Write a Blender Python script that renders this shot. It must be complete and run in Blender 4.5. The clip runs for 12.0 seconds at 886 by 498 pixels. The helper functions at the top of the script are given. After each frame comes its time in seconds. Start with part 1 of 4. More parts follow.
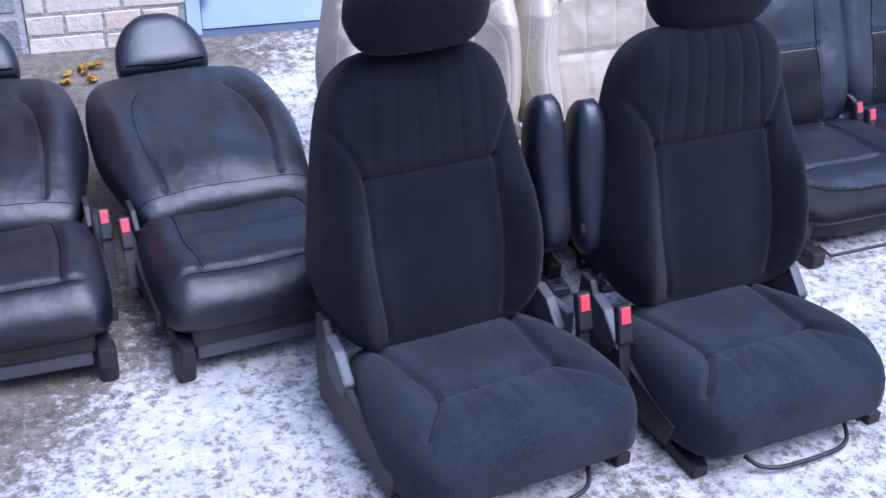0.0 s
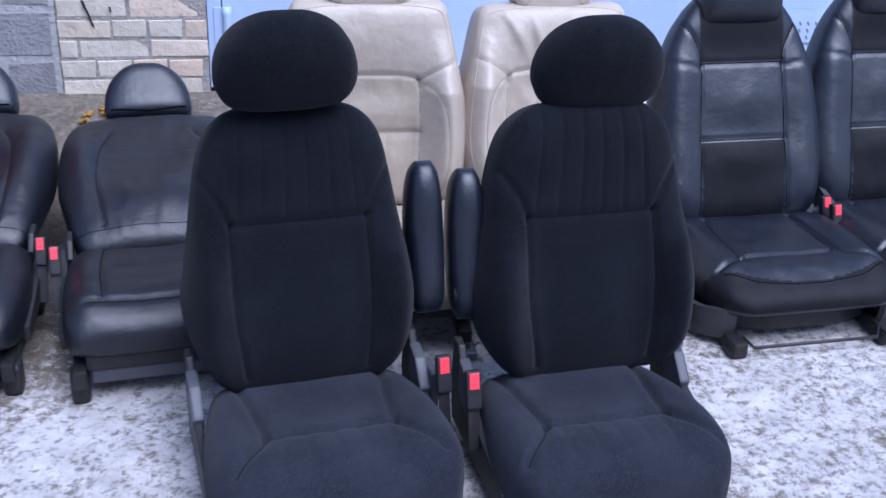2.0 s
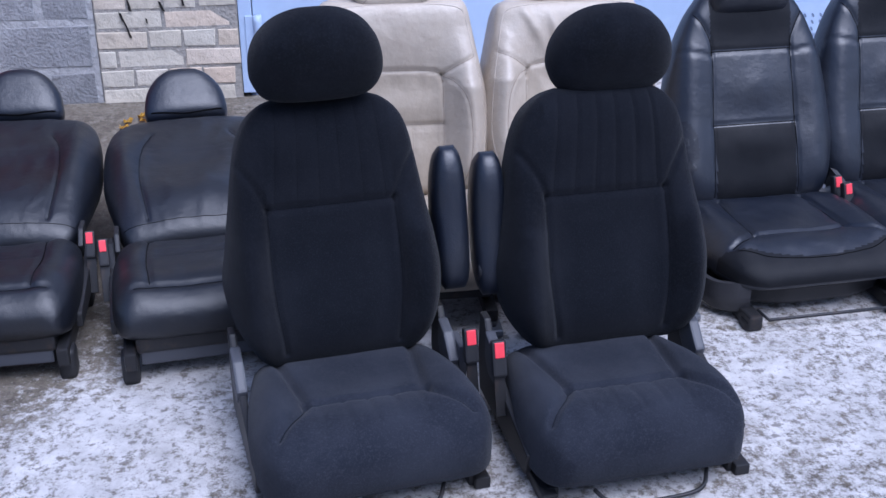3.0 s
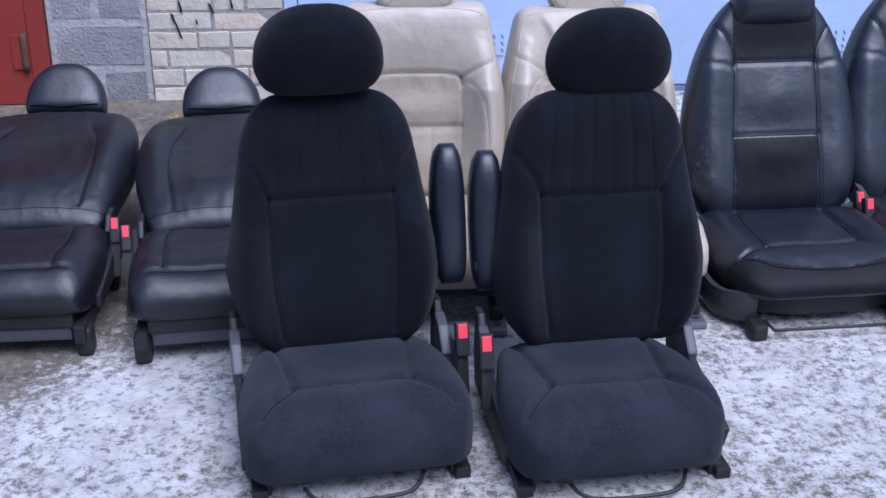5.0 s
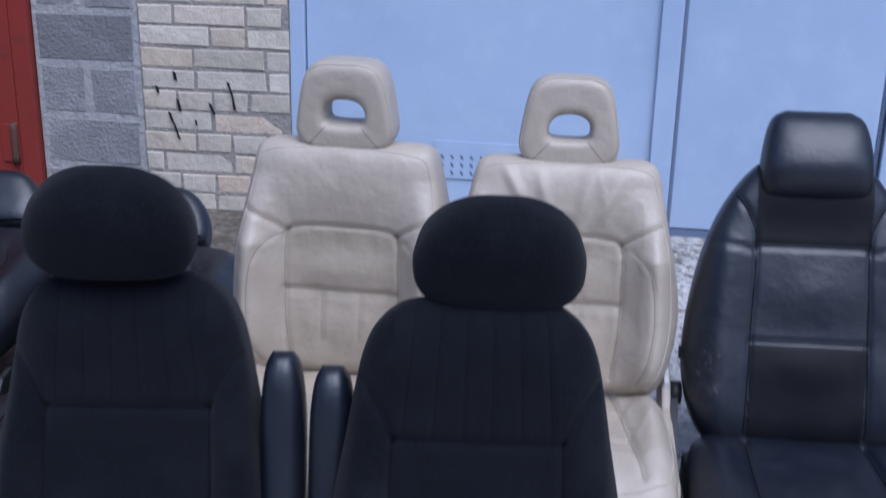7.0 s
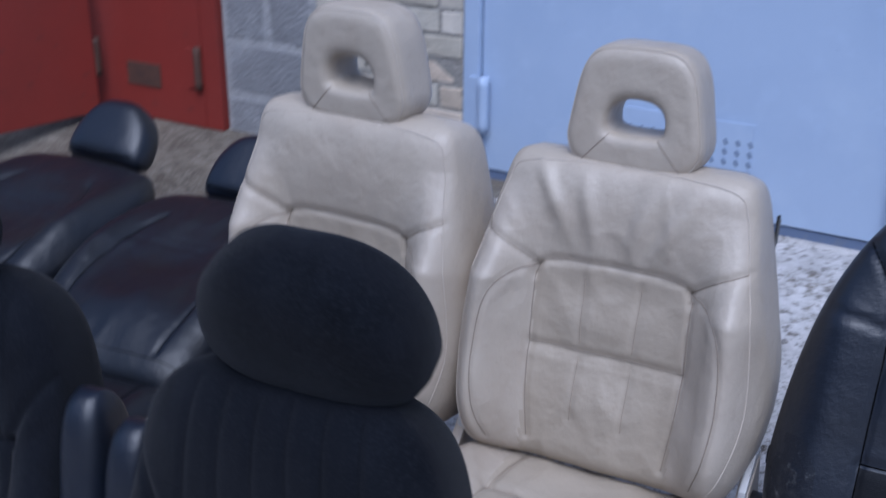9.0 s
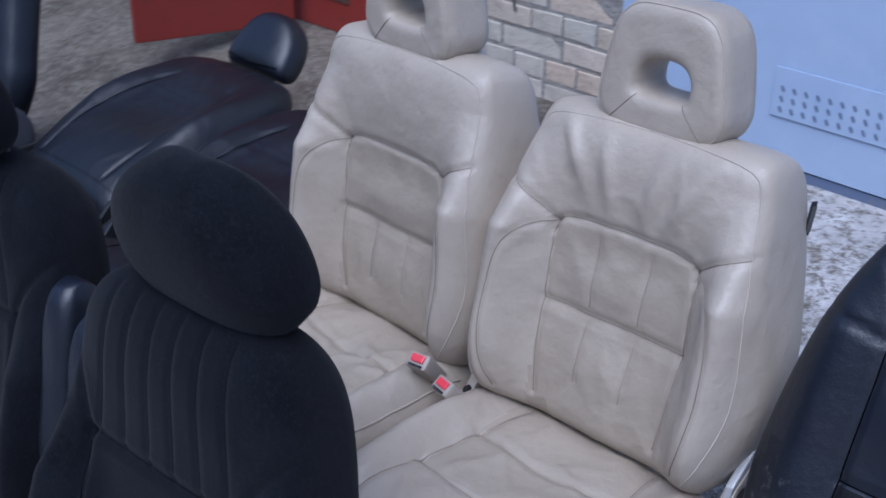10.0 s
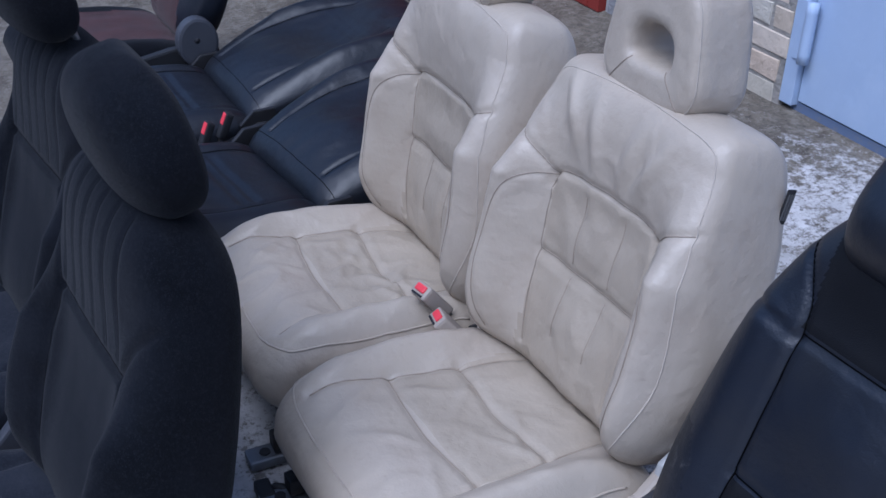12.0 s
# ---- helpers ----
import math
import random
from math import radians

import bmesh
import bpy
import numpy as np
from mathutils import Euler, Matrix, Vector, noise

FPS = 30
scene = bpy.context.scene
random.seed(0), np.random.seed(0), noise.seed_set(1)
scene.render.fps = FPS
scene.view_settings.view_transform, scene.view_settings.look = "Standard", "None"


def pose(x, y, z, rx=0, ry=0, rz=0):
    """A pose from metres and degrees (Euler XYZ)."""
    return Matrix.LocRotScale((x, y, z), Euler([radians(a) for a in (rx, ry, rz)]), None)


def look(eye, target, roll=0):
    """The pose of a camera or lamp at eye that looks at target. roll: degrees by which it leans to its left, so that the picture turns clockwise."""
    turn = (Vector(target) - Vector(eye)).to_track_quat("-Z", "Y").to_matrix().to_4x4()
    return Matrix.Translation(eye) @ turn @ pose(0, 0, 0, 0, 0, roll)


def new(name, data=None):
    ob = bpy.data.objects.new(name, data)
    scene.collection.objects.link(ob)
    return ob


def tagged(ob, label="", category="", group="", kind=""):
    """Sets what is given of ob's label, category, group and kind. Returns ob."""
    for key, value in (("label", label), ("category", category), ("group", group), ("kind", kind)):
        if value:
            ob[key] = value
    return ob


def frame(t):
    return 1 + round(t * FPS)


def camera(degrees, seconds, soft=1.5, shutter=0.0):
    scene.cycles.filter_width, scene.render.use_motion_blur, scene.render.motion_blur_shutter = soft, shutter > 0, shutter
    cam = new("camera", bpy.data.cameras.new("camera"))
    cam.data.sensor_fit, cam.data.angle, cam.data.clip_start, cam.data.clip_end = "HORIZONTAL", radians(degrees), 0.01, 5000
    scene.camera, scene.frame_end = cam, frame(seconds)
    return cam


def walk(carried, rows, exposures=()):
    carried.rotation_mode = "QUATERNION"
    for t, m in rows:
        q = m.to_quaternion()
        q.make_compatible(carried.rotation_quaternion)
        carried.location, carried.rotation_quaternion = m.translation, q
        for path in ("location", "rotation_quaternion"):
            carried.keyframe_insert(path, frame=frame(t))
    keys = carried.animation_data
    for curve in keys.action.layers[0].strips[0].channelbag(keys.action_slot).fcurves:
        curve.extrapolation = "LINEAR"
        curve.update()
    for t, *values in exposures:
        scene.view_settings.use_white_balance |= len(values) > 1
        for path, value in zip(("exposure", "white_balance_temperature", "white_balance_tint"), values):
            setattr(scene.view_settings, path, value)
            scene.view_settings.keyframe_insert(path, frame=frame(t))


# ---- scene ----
cam = camera(42.8, 12.0, soft=1.5, shutter=0.5)
PATH = [
    (0, (1.392, -0.107, 1.425), (1.954, 1.592, 0.532), 0.2),
    (0.5, (1.529, -0.119, 1.418), (2.044, 1.596, 0.526), -0.9),
    (1, (1.637, -0.091, 1.429), (2.143, 1.643, 0.571), -0.3),
    (1.5, (1.791, -0.157, 1.461), (2.241, 1.608, 0.634), 0.2),
    (2, (1.977, -0.333, 1.452), (2.278, 1.48, 0.662), 1.6),
    (2.5, (1.965, -0.434, 1.446), (2.224, 1.389, 0.665), -0.2),
    (4.5, (2.049, -0.637, 1.427), (2.228, 1.215, 0.695), 0.6),
    (5, (2.168, -0.607, 1.417), (2.266, 1.248, 0.676), -0.1),
    (5.5, (2.26, -0.41, 1.393), (2.343, 1.419, 0.59), -0.7),
    (6, (2.396, -0.196, 1.45), (2.468, 1.628, 0.634), -0.8),
    (6.5, (2.706, -0.047, 1.474), (2.552, 1.818, 0.768), 0.9),
    (7, (2.85, 0.186, 1.497), (2.592, 2.058, 0.844), 1.3),
    (7.2, (2.864, 0.289, 1.503), (2.577, 2.166, 0.874), 2.3),
    (8.8, (3.332, 0.943, 1.448), (2.515, 2.629, 0.746), -1.4),
    (9, (3.412, 1.067, 1.437), (2.486, 2.659, 0.656), 0.4),
    (9.5, (3.538, 1.244, 1.429), (2.47, 2.693, 0.557), 0.8),
    (10, (3.751, 1.357, 1.458), (2.474, 2.606, 0.558), 1.4),
    (10.5, (3.8, 1.529, 1.454), (2.435, 2.623, 0.484), 2.1),
    (11, (3.859, 1.633, 1.447), (2.444, 2.622, 0.437), 4.3),
    (11.5, (4.063, 1.744, 1.434), (2.507, 2.555, 0.474), 4.1),
    (12, (4.13, 1.753, 1.464), (2.566, 2.534, 0.492), 2.5),
]
walk(cam, [(t, look(eye, target, roll)) for t, eye, target, roll in PATH], [(0.0, 1.2, 5020, 19), (0.5, 1.08, 5020, 19), (1.0, 1.02, 5030, 19), (2.5, 0.73, 5160, 18), (4.5, 0.68, 5200, 17), (6.0, 0.63, 5150, 16), (6.8, 0.30, 5200, 15), (9.0, 0.07, 5090, 14), (12.0, 0.18, 5000, 14)])

# ---- daylight: overcast winter afternoon ----
world = bpy.data.worlds.new("world")
scene.world = world
world.use_nodes = True
wn = world.node_tree
sky = wn.nodes.new("ShaderNodeTexSky")
sky.sky_type, sky.sun_disc = "NISHITA", False
sky.sun_elevation, sky.sun_rotation = radians(58), radians(150)
sky.air_density, sky.dust_density, sky.ozone_density = 1.0, 3.0, 1.5
wn.links.new(sky.outputs[0], wn.nodes["Background"].inputs[0])
wn.nodes["Background"].inputs[1].default_value = 0.118
sun_data = bpy.data.lights.new("sun", "SUN")
sun_data.energy, sun_data.angle, sun_data.color = 2.0, radians(46), (1.0, 0.97, 0.94)
sun = new("sun", sun_data)
sun.matrix_world = look((5.0, -2.55, 9), (2.2, 2.4, 0))


# ---- materials ----
def shade(name, base, rough=0.6, metal=0.0, spots=(), bump=(), sheen=0.0, spec=0.5, coat=0.0, world_scale=False):
    """spots: (scale, colour, low, high, amount) noise blotches laid over the base; bump: (scale, strength, distance) noise relief."""
    m = bpy.data.materials.new(name)
    m.use_nodes = True
    nt = m.node_tree
    b = nt.nodes["Principled BSDF"]
    b.inputs["Base Color"].default_value = (*base, 1)
    b.inputs["Roughness"].default_value = rough
    b.inputs["Metallic"].default_value = metal
    b.inputs["Specular IOR Level"].default_value = spec
    b.inputs["Sheen Weight"].default_value = sheen
    b.inputs["Coat Weight"].default_value = coat
    co = nt.nodes.new("ShaderNodeNewGeometry").outputs["Position"] if world_scale else nt.nodes.new("ShaderNodeTexCoord").outputs["Object"]
    out = None
    for scale, colour, low, high, amount in spots:
        n = nt.nodes.new("ShaderNodeTexNoise")
        n.inputs["Scale"].default_value, n.inputs["Detail"].default_value, n.inputs["Roughness"].default_value = scale, 6, 0.6
        nt.links.new(co, n.inputs["Vector"])
        r = nt.nodes.new("ShaderNodeMapRange")
        r.inputs["From Min"].default_value, r.inputs["From Max"].default_value = low, high
        r.inputs["To Max"].default_value = amount
        nt.links.new(n.outputs["Fac"], r.inputs["Value"])
        mix = nt.nodes.new("ShaderNodeMix")
        mix.data_type = "RGBA"
        nt.links.new(r.outputs[0], mix.inputs["Factor"])
        if out is None:
            mix.inputs["A"].default_value = (*base, 1)
        else:
            nt.links.new(out, mix.inputs["A"])
        mix.inputs["B"].default_value = (*colour, 1)
        out = mix.outputs["Result"]
    if out is not None:
        nt.links.new(out, b.inputs["Base Color"])
    last = None
    for scale, strength, dist in bump:
        n = nt.nodes.new("ShaderNodeTexNoise")
        n.inputs["Scale"].default_value, n.inputs["Detail"].default_value = scale, 4
        nt.links.new(co, n.inputs["Vector"])
        bp = nt.nodes.new("ShaderNodeBump")
        bp.inputs["Strength"].default_value, bp.inputs["Distance"].default_value = strength, dist
        nt.links.new(n.outputs["Fac"], bp.inputs["Height"])
        if last is not None:
            nt.links.new(last, bp.inputs["Normal"])
        last = bp.outputs[0]
    if last is not None:
        nt.links.new(last, b.inputs["Normal"])
    return m


def vary(m, amount=0.25, tints=None):
    """Each piece takes its own tone by Object Info's Random."""
    nt = m.node_tree
    b = nt.nodes["Principled BSDF"]
    info = nt.nodes.new("ShaderNodeObjectInfo")
    ramp = nt.nodes.new("ShaderNodeValToRGB")
    tints = tints or [(1 - amount,) * 3, (1 + amount,) * 3]
    while len(ramp.color_ramp.elements) < len(tints):
        ramp.color_ramp.elements.new(0.5)
    for i, t in enumerate(tints):
        e = ramp.color_ramp.elements[i]
        e.position, e.color = i / (len(tints) - 1), (*t, 1)
    nt.links.new(info.outputs["Random"], ramp.inputs[0])
    mul = nt.nodes.new("ShaderNodeMix")
    mul.data_type, mul.blend_type = "RGBA", "MULTIPLY"
    mul.inputs["Factor"].default_value = 1
    link = b.inputs["Base Color"].links
    if link:
        nt.links.new(link[0].from_socket, mul.inputs["A"])
    else:
        mul.inputs["A"].default_value = b.inputs["Base Color"].default_value
    nt.links.new(ramp.outputs[0], mul.inputs["B"])
    nt.links.new(mul.outputs["Result"], b.inputs["Base Color"])
    return m


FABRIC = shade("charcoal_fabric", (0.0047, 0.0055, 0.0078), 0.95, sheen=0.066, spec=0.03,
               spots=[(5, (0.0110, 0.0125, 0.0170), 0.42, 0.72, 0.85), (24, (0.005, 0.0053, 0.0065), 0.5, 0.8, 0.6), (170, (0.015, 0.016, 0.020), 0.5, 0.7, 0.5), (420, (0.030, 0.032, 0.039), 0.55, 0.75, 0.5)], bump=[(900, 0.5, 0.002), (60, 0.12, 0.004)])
# the same charcoal cloth for cushions, with overhead light painted in as paler colour
FABRIC_TOPLIT = shade("toplit_charcoal_fabric", (0.0150, 0.0172, 0.0240), 0.95, sheen=0.066, spec=0.03,
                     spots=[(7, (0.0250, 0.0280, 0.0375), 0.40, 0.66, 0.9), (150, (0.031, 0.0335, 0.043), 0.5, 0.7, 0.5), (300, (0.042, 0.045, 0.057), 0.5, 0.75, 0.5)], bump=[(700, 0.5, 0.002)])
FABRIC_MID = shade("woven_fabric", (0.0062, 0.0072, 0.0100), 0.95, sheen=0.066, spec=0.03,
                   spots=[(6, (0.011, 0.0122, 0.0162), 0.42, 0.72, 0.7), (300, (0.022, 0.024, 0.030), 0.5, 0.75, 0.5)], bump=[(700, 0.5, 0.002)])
FABRIC_RED = shade("red_brown_fabric", (0.055, 0.022, 0.022), 0.95, sheen=0.1, spec=0.2,
                   spots=[(12, (0.03, 0.016, 0.017), 0.4, 0.7, 0.7)], bump=[(700, 0.5, 0.002)])
LEATHER = shade("black_leather", (0.0046, 0.0072, 0.0148), 0.41, spec=0.66,
                spots=[(7, (0.013, 0.014, 0.017), 0.45, 0.75, 0.7), (45, (0.018, 0.018, 0.020), 0.62, 0.8, 0.3)], bump=[(420, 0.32, 0.0012), (28, 0.22, 0.007), (85, 0.2, 0.003)])
LEATHER_SCUFF = shade("scuffed_black_leather", (0.0060, 0.0080, 0.0140), 0.5, spec=0.5,
                      spots=[(16, (0.045, 0.045, 0.048), 0.50, 0.70, 0.8), (60, (0.12, 0.12, 0.12), 0.58, 0.75, 0.7)], bump=[(420, 0.4, 0.0015), (60, 0.3, 0.004)])
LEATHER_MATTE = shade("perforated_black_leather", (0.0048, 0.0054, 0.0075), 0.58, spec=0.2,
                      spots=[(9, (0.011, 0.011, 0.013), 0.45, 0.75, 0.7)], bump=[(600, 0.5, 0.0015), (30, 0.2, 0.005)])
LEATHER_BROWN = shade("worn_black_leather", (0.0046, 0.0062, 0.0110), 0.44, spec=0.62,
                      spots=[(5, (0.0075, 0.0075, 0.0085), 0.4, 0.7, 0.8), (60, (0.016, 0.0155, 0.015), 0.64, 0.8, 0.4)], bump=[(420, 0.35, 0.0012), (22, 0.30, 0.009), (70, 0.16, 0.003)])
BEIGE = shade("beige_leather", (0.425, 0.366, 0.293), 0.40, spec=0.45,
              spots=[(5, (0.36, 0.30, 0.238), 0.42, 0.72, 0.6), (38, (0.28, 0.23, 0.175), 0.58, 0.8, 0.4), (10, (0.34, 0.28, 0.21), 0.54, 0.76, 0.4), (3, (0.47, 0.41, 0.35), 0.5, 0.8, 0.4)],
              bump=[(420, 0.3, 0.001), (26, 0.32, 0.010), (75, 0.25, 0.004)])
BEIGE_SEAM = shade("beige_thread", (0.46, 0.40, 0.33), 0.7)
BEIGE_CREASE = shade("beige_seam_thread", (0.25, 0.205, 0.16), 0.8)
# centre panels: slight wear, plus shade between the bolsters painted into the base
BEIGE_WORN_SHADED = shade("worn_shaded_beige_leather", (0.378, 0.322, 0.252), 0.43, spec=0.35,
                   spots=[(6, (0.335, 0.28, 0.214), 0.42, 0.72, 0.7), (30, (0.26, 0.21, 0.155), 0.60, 0.85, 0.5)],
                   bump=[(420, 0.3, 0.001), (26, 0.4, 0.010), (75, 0.2, 0.004)])
BEIGE_PLASTIC = shade("beige_plastic", (0.36, 0.31, 0.26), 0.5, spots=[(20, (0.3, 0.26, 0.22), 0.5, 0.8, 0.5)])
BLACK_SEAM = shade("black_thread", (0.0025, 0.0025, 0.003), 0.9, spec=0.03)
PLASTIC = shade("black_plastic", (0.014, 0.014, 0.016), 0.55, spots=[(30, (0.05, 0.048, 0.045), 0.6, 0.8, 0.5)], bump=[(300, 0.2, 0.001)])
PLASTIC_GREY = shade("grey_plastic", (0.05, 0.053, 0.064), 0.5, spots=[(24, (0.06, 0.06, 0.07), 0.5, 0.8, 0.6)], bump=[(300, 0.2, 0.001)])
METAL = shade("dull_steel", (0.23, 0.24, 0.26), 0.45, 0.8, spots=[(20, (0.12, 0.09, 0.07), 0.55, 0.75, 0.6)])
SCUFFED = shade("scuffed_plastic", (0.03, 0.03, 0.034), 0.5, spots=[(14, (0.055, 0.055, 0.06), 0.5, 0.75, 0.7)], bump=[(300, 0.2, 0.001)])
DARK_METAL = shade("black_steel", (0.02, 0.02, 0.022), 0.5, 0.3, spots=[(25, (0.07, 0.045, 0.03), 0.55, 0.75, 0.6)])
WHITE_METAL = shade("pale_painted_steel", (0.45, 0.45, 0.45), 0.5, 0.2, spots=[(25, (0.3, 0.28, 0.25), 0.5, 0.8, 0.6)])
RED = shade("red_button_plastic", (0.76, 0.055, 0.075), 0.4)
BLUE = shade("pale_blue_paint", (0.41, 0.50, 0.655), 0.5, spec=0.4,
             spots=[(1.6, (0.34, 0.43, 0.59), 0.4, 0.7, 0.8), (5, (0.46, 0.55, 0.69), 0.52, 0.72, 0.6), (14, (0.45, 0.55, 0.71), 0.55, 0.75, 0.5), (70, (0.20, 0.25, 0.36), 0.70, 0.78, 0.6)],
             bump=[(9, 0.12, 0.02), (160, 0.12, 0.002)])
BLUE_DARK = shade("blue_grey_edge", (0.13, 0.17, 0.27), 0.6, spots=[(30, (0.2, 0.2, 0.2), 0.5, 0.7, 0.6)])
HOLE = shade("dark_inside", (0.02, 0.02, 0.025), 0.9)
REDPAINT = shade("red_garage_paint", (0.225, 0.030, 0.022), 0.5, spec=0.4,
                 spots=[(3, (0.19, 0.03, 0.022), 0.4, 0.7, 0.8), (18, (0.10, 0.035, 0.03), 0.62, 0.78, 0.7), (60, (0.3, 0.07, 0.05), 0.6, 0.8, 0.4)], bump=[(12, 0.1, 0.01)])
RUST = shade("rusty_steel", (0.10, 0.05, 0.035), 0.8, 0.2, spots=[(30, (0.05, 0.03, 0.025), 0.45, 0.7, 0.8)], bump=[(80, 0.3, 0.003)])
BRICK = vary(shade("silicate_brick", (0.60, 0.555, 0.485), 0.9, spots=[(14, (0.46, 0.43, 0.38), 0.45, 0.75, 0.8), (4, (0.44, 0.40, 0.335), 0.45, 0.7, 0.7), (35, (0.36, 0.33, 0.28), 0.58, 0.72, 0.7), (90, (0.36, 0.32, 0.28), 0.62, 0.8, 0.6)],
                   bump=[(120, 0.6, 0.004), (25, 0.6, 0.010)], world_scale=True), tints=[(1.0, 1.0, 0.97), (0.82, 0.80, 0.74), (1.0, 0.99, 0.95), (1.02, 0.86, 0.74), (1.10, 1.10, 1.08), (0.98, 0.88, 0.78), (0.90, 0.88, 0.82), (1.08, 1.06, 1.0)])
MORTAR = shade("grey_mortar", (0.31, 0.285, 0.25), 0.95, spots=[(12, (0.24, 0.23, 0.21), 0.4, 0.7, 0.8), (60, (0.52, 0.50, 0.46), 0.6, 0.8, 0.6)], bump=[(70, 0.8, 0.01)])
PALE_MORTAR = shade("pale_smeared_mortar", (0.36, 0.355, 0.35), 0.95, spots=[(9, (0.30, 0.30, 0.30), 0.4, 0.7, 0.8), (50, (0.52, 0.52, 0.52), 0.58, 0.8, 0.6)], bump=[(50, 0.8, 0.012)])
BLOCK = vary(shade("cinder_block", (0.235, 0.235, 0.24), 0.95, spots=[(8, (0.19, 0.19, 0.195), 0.4, 0.7, 0.8), (5, (0.38, 0.38, 0.38), 0.5, 0.75, 0.7), (80, (0.38, 0.38, 0.38), 0.6, 0.8, 0.6)], bump=[(90, 0.9, 0.008), (18, 0.5, 0.01)], world_scale=True), 0.2)
OLD_WALL = shade("weathered_wall", (0.13, 0.115, 0.10), 0.9, spots=[(2, (0.08, 0.07, 0.065), 0.4, 0.7, 0.8), (20, (0.18, 0.16, 0.14), 0.55, 0.75, 0.6)], bump=[(30, 0.5, 0.01)])
CRACK = shade("open_crack", (0.012, 0.011, 0.010), 1.0)
ROOF = shade("tar_roof", (0.05, 0.05, 0.052), 0.9, spots=[(6, (0.09, 0.09, 0.09), 0.4, 0.7, 0.7)])
LEAF = shade("yellow_leaf", (0.55, 0.33, 0.04), 0.7, spots=[(60, (0.35, 0.17, 0.03), 0.4, 0.7, 0.7)])
PAPER = shade("pale_scrap", (0.6, 0.6, 0.6), 0.8)
TAG = shade("black_label", (0.01, 0.01, 0.012), 0.6)
TAG_BAR = shade("pale_print", (0.09, 0.09, 0.09), 0.6)


def ground_material():
    """Worn concrete with trodden patchy snow over it, thinner towards the walls."""
    m = bpy.data.materials.new("snowy_concrete")
    m.use_nodes = True
    nt = m.node_tree
    b = nt.nodes["Principled BSDF"]
    b.inputs["Roughness"].default_value = 0.85
    co = nt.nodes.new("ShaderNodeTexCoord").outputs["Object"]

    def noise_tex(scale, detail, rough):
        n = nt.nodes.new("ShaderNodeTexNoise")
        n.inputs["Scale"].default_value, n.inputs["Detail"].default_value, n.inputs["Roughness"].default_value = scale, detail, rough
        nt.links.new(co, n.inputs["Vector"])
        return n.outputs["Fac"]

    def rng(v, a, c, lo=0.0, hi=1.0):
        r = nt.nodes.new("ShaderNodeMapRange")
        for k, x in (("From Min", a), ("From Max", c), ("To Min", lo), ("To Max", hi)):
            r.inputs[k].default_value = x
        nt.links.new(v, r.inputs["Value"])
        return r.outputs[0]

    def mixc(f, a, c):
        x = nt.nodes.new("ShaderNodeMix")
        x.data_type = "RGBA"
        nt.links.new(f, x.inputs["Factor"])
        for k, v in (("A", a), ("B", c)):
            if isinstance(v, tuple):
                x.inputs[k].default_value = (*v, 1)
            else:
                nt.links.new(v, x.inputs[k])
        return x.outputs["Result"]

    def maths(op, a, c):
        x = nt.nodes.new("ShaderNodeMath")
        x.operation = op
        for i, v in enumerate((a, c)):
            if isinstance(v, (int, float)):
                x.inputs[i].default_value = v
            else:
                nt.links.new(v, x.inputs[i])
        return x.outputs[0]

    concrete = mixc(rng(noise_tex(4.5, 7, 0.7), 0.36, 0.66), (0.075, 0.060, 0.043), (0.19, 0.163, 0.127))
    concrete = mixc(rng(noise_tex(24, 8, 0.75), 0.46, 0.64, 0, 0.7), concrete, (0.265, 0.24, 0.20))
    concrete = mixc(rng(noise_tex(55, 6, 0.75), 0.53, 0.66, 0, 0.85), concrete, (0.050, 0.043, 0.036))
    concrete = mixc(rng(noise_tex(140, 3, 0.6), 0.62, 0.72, 0, 0.6), concrete, (0.42, 0.41, 0.40))
    sep = nt.nodes.new("ShaderNodeSeparateXYZ")
    nt.links.new(co, sep.inputs[0])
    # snow thins out behind the rows of seats and by the red doors
    depth = maths("ADD", sep.outputs["Y"], maths("MULTIPLY", maths("SUBTRACT", sep.outputs["X"], 1.3), -2.2))
    depth = maths("MINIMUM", depth, maths("ADD", maths("MULTIPLY", sep.outputs["Y"], 1.6), 0.3))
    depth = maths("ADD", depth, rng(noise_tex(1.1, 4, 0.6), 0.3, 0.7, -0.7, 0.7))
    cover = rng(depth, 1.7, 3.0, 0.048, -0.13)
    fine = noise_tex(30, 9, 0.84)
    broad = noise_tex(2.3, 5, 0.6)
    amount = maths("ADD", maths("ADD", maths("MULTIPLY", fine, 0.80), maths("MULTIPLY", broad, 0.20)), cover)
    snow = rng(amount, 0.470, 0.560, 0.0, 0.95)
    white = mixc(rng(noise_tex(11, 6, 0.7), 0.35, 0.7), (0.45, 0.433, 0.422), (0.71, 0.688, 0.676))
    white = mixc(rng(noise_tex(38, 6, 0.64), 0.565, 0.63, 0, 0.85), white, (0.18, 0.165, 0.152))
    nt.links.new(mixc(snow, concrete, white), b.inputs["Base Color"])
    bp = nt.nodes.new("ShaderNodeBump")
    bp.inputs["Strength"].default_value, bp.inputs["Distance"].default_value = 0.7, 0.014
    nt.links.new(maths("ADD", amount, maths("MULTIPLY", noise_tex(120, 4, 0.6), 0.2)), bp.inputs["Height"])
    nt.links.new(bp.outputs[0], b.inputs["Normal"])
    return m


GROUND = ground_material()


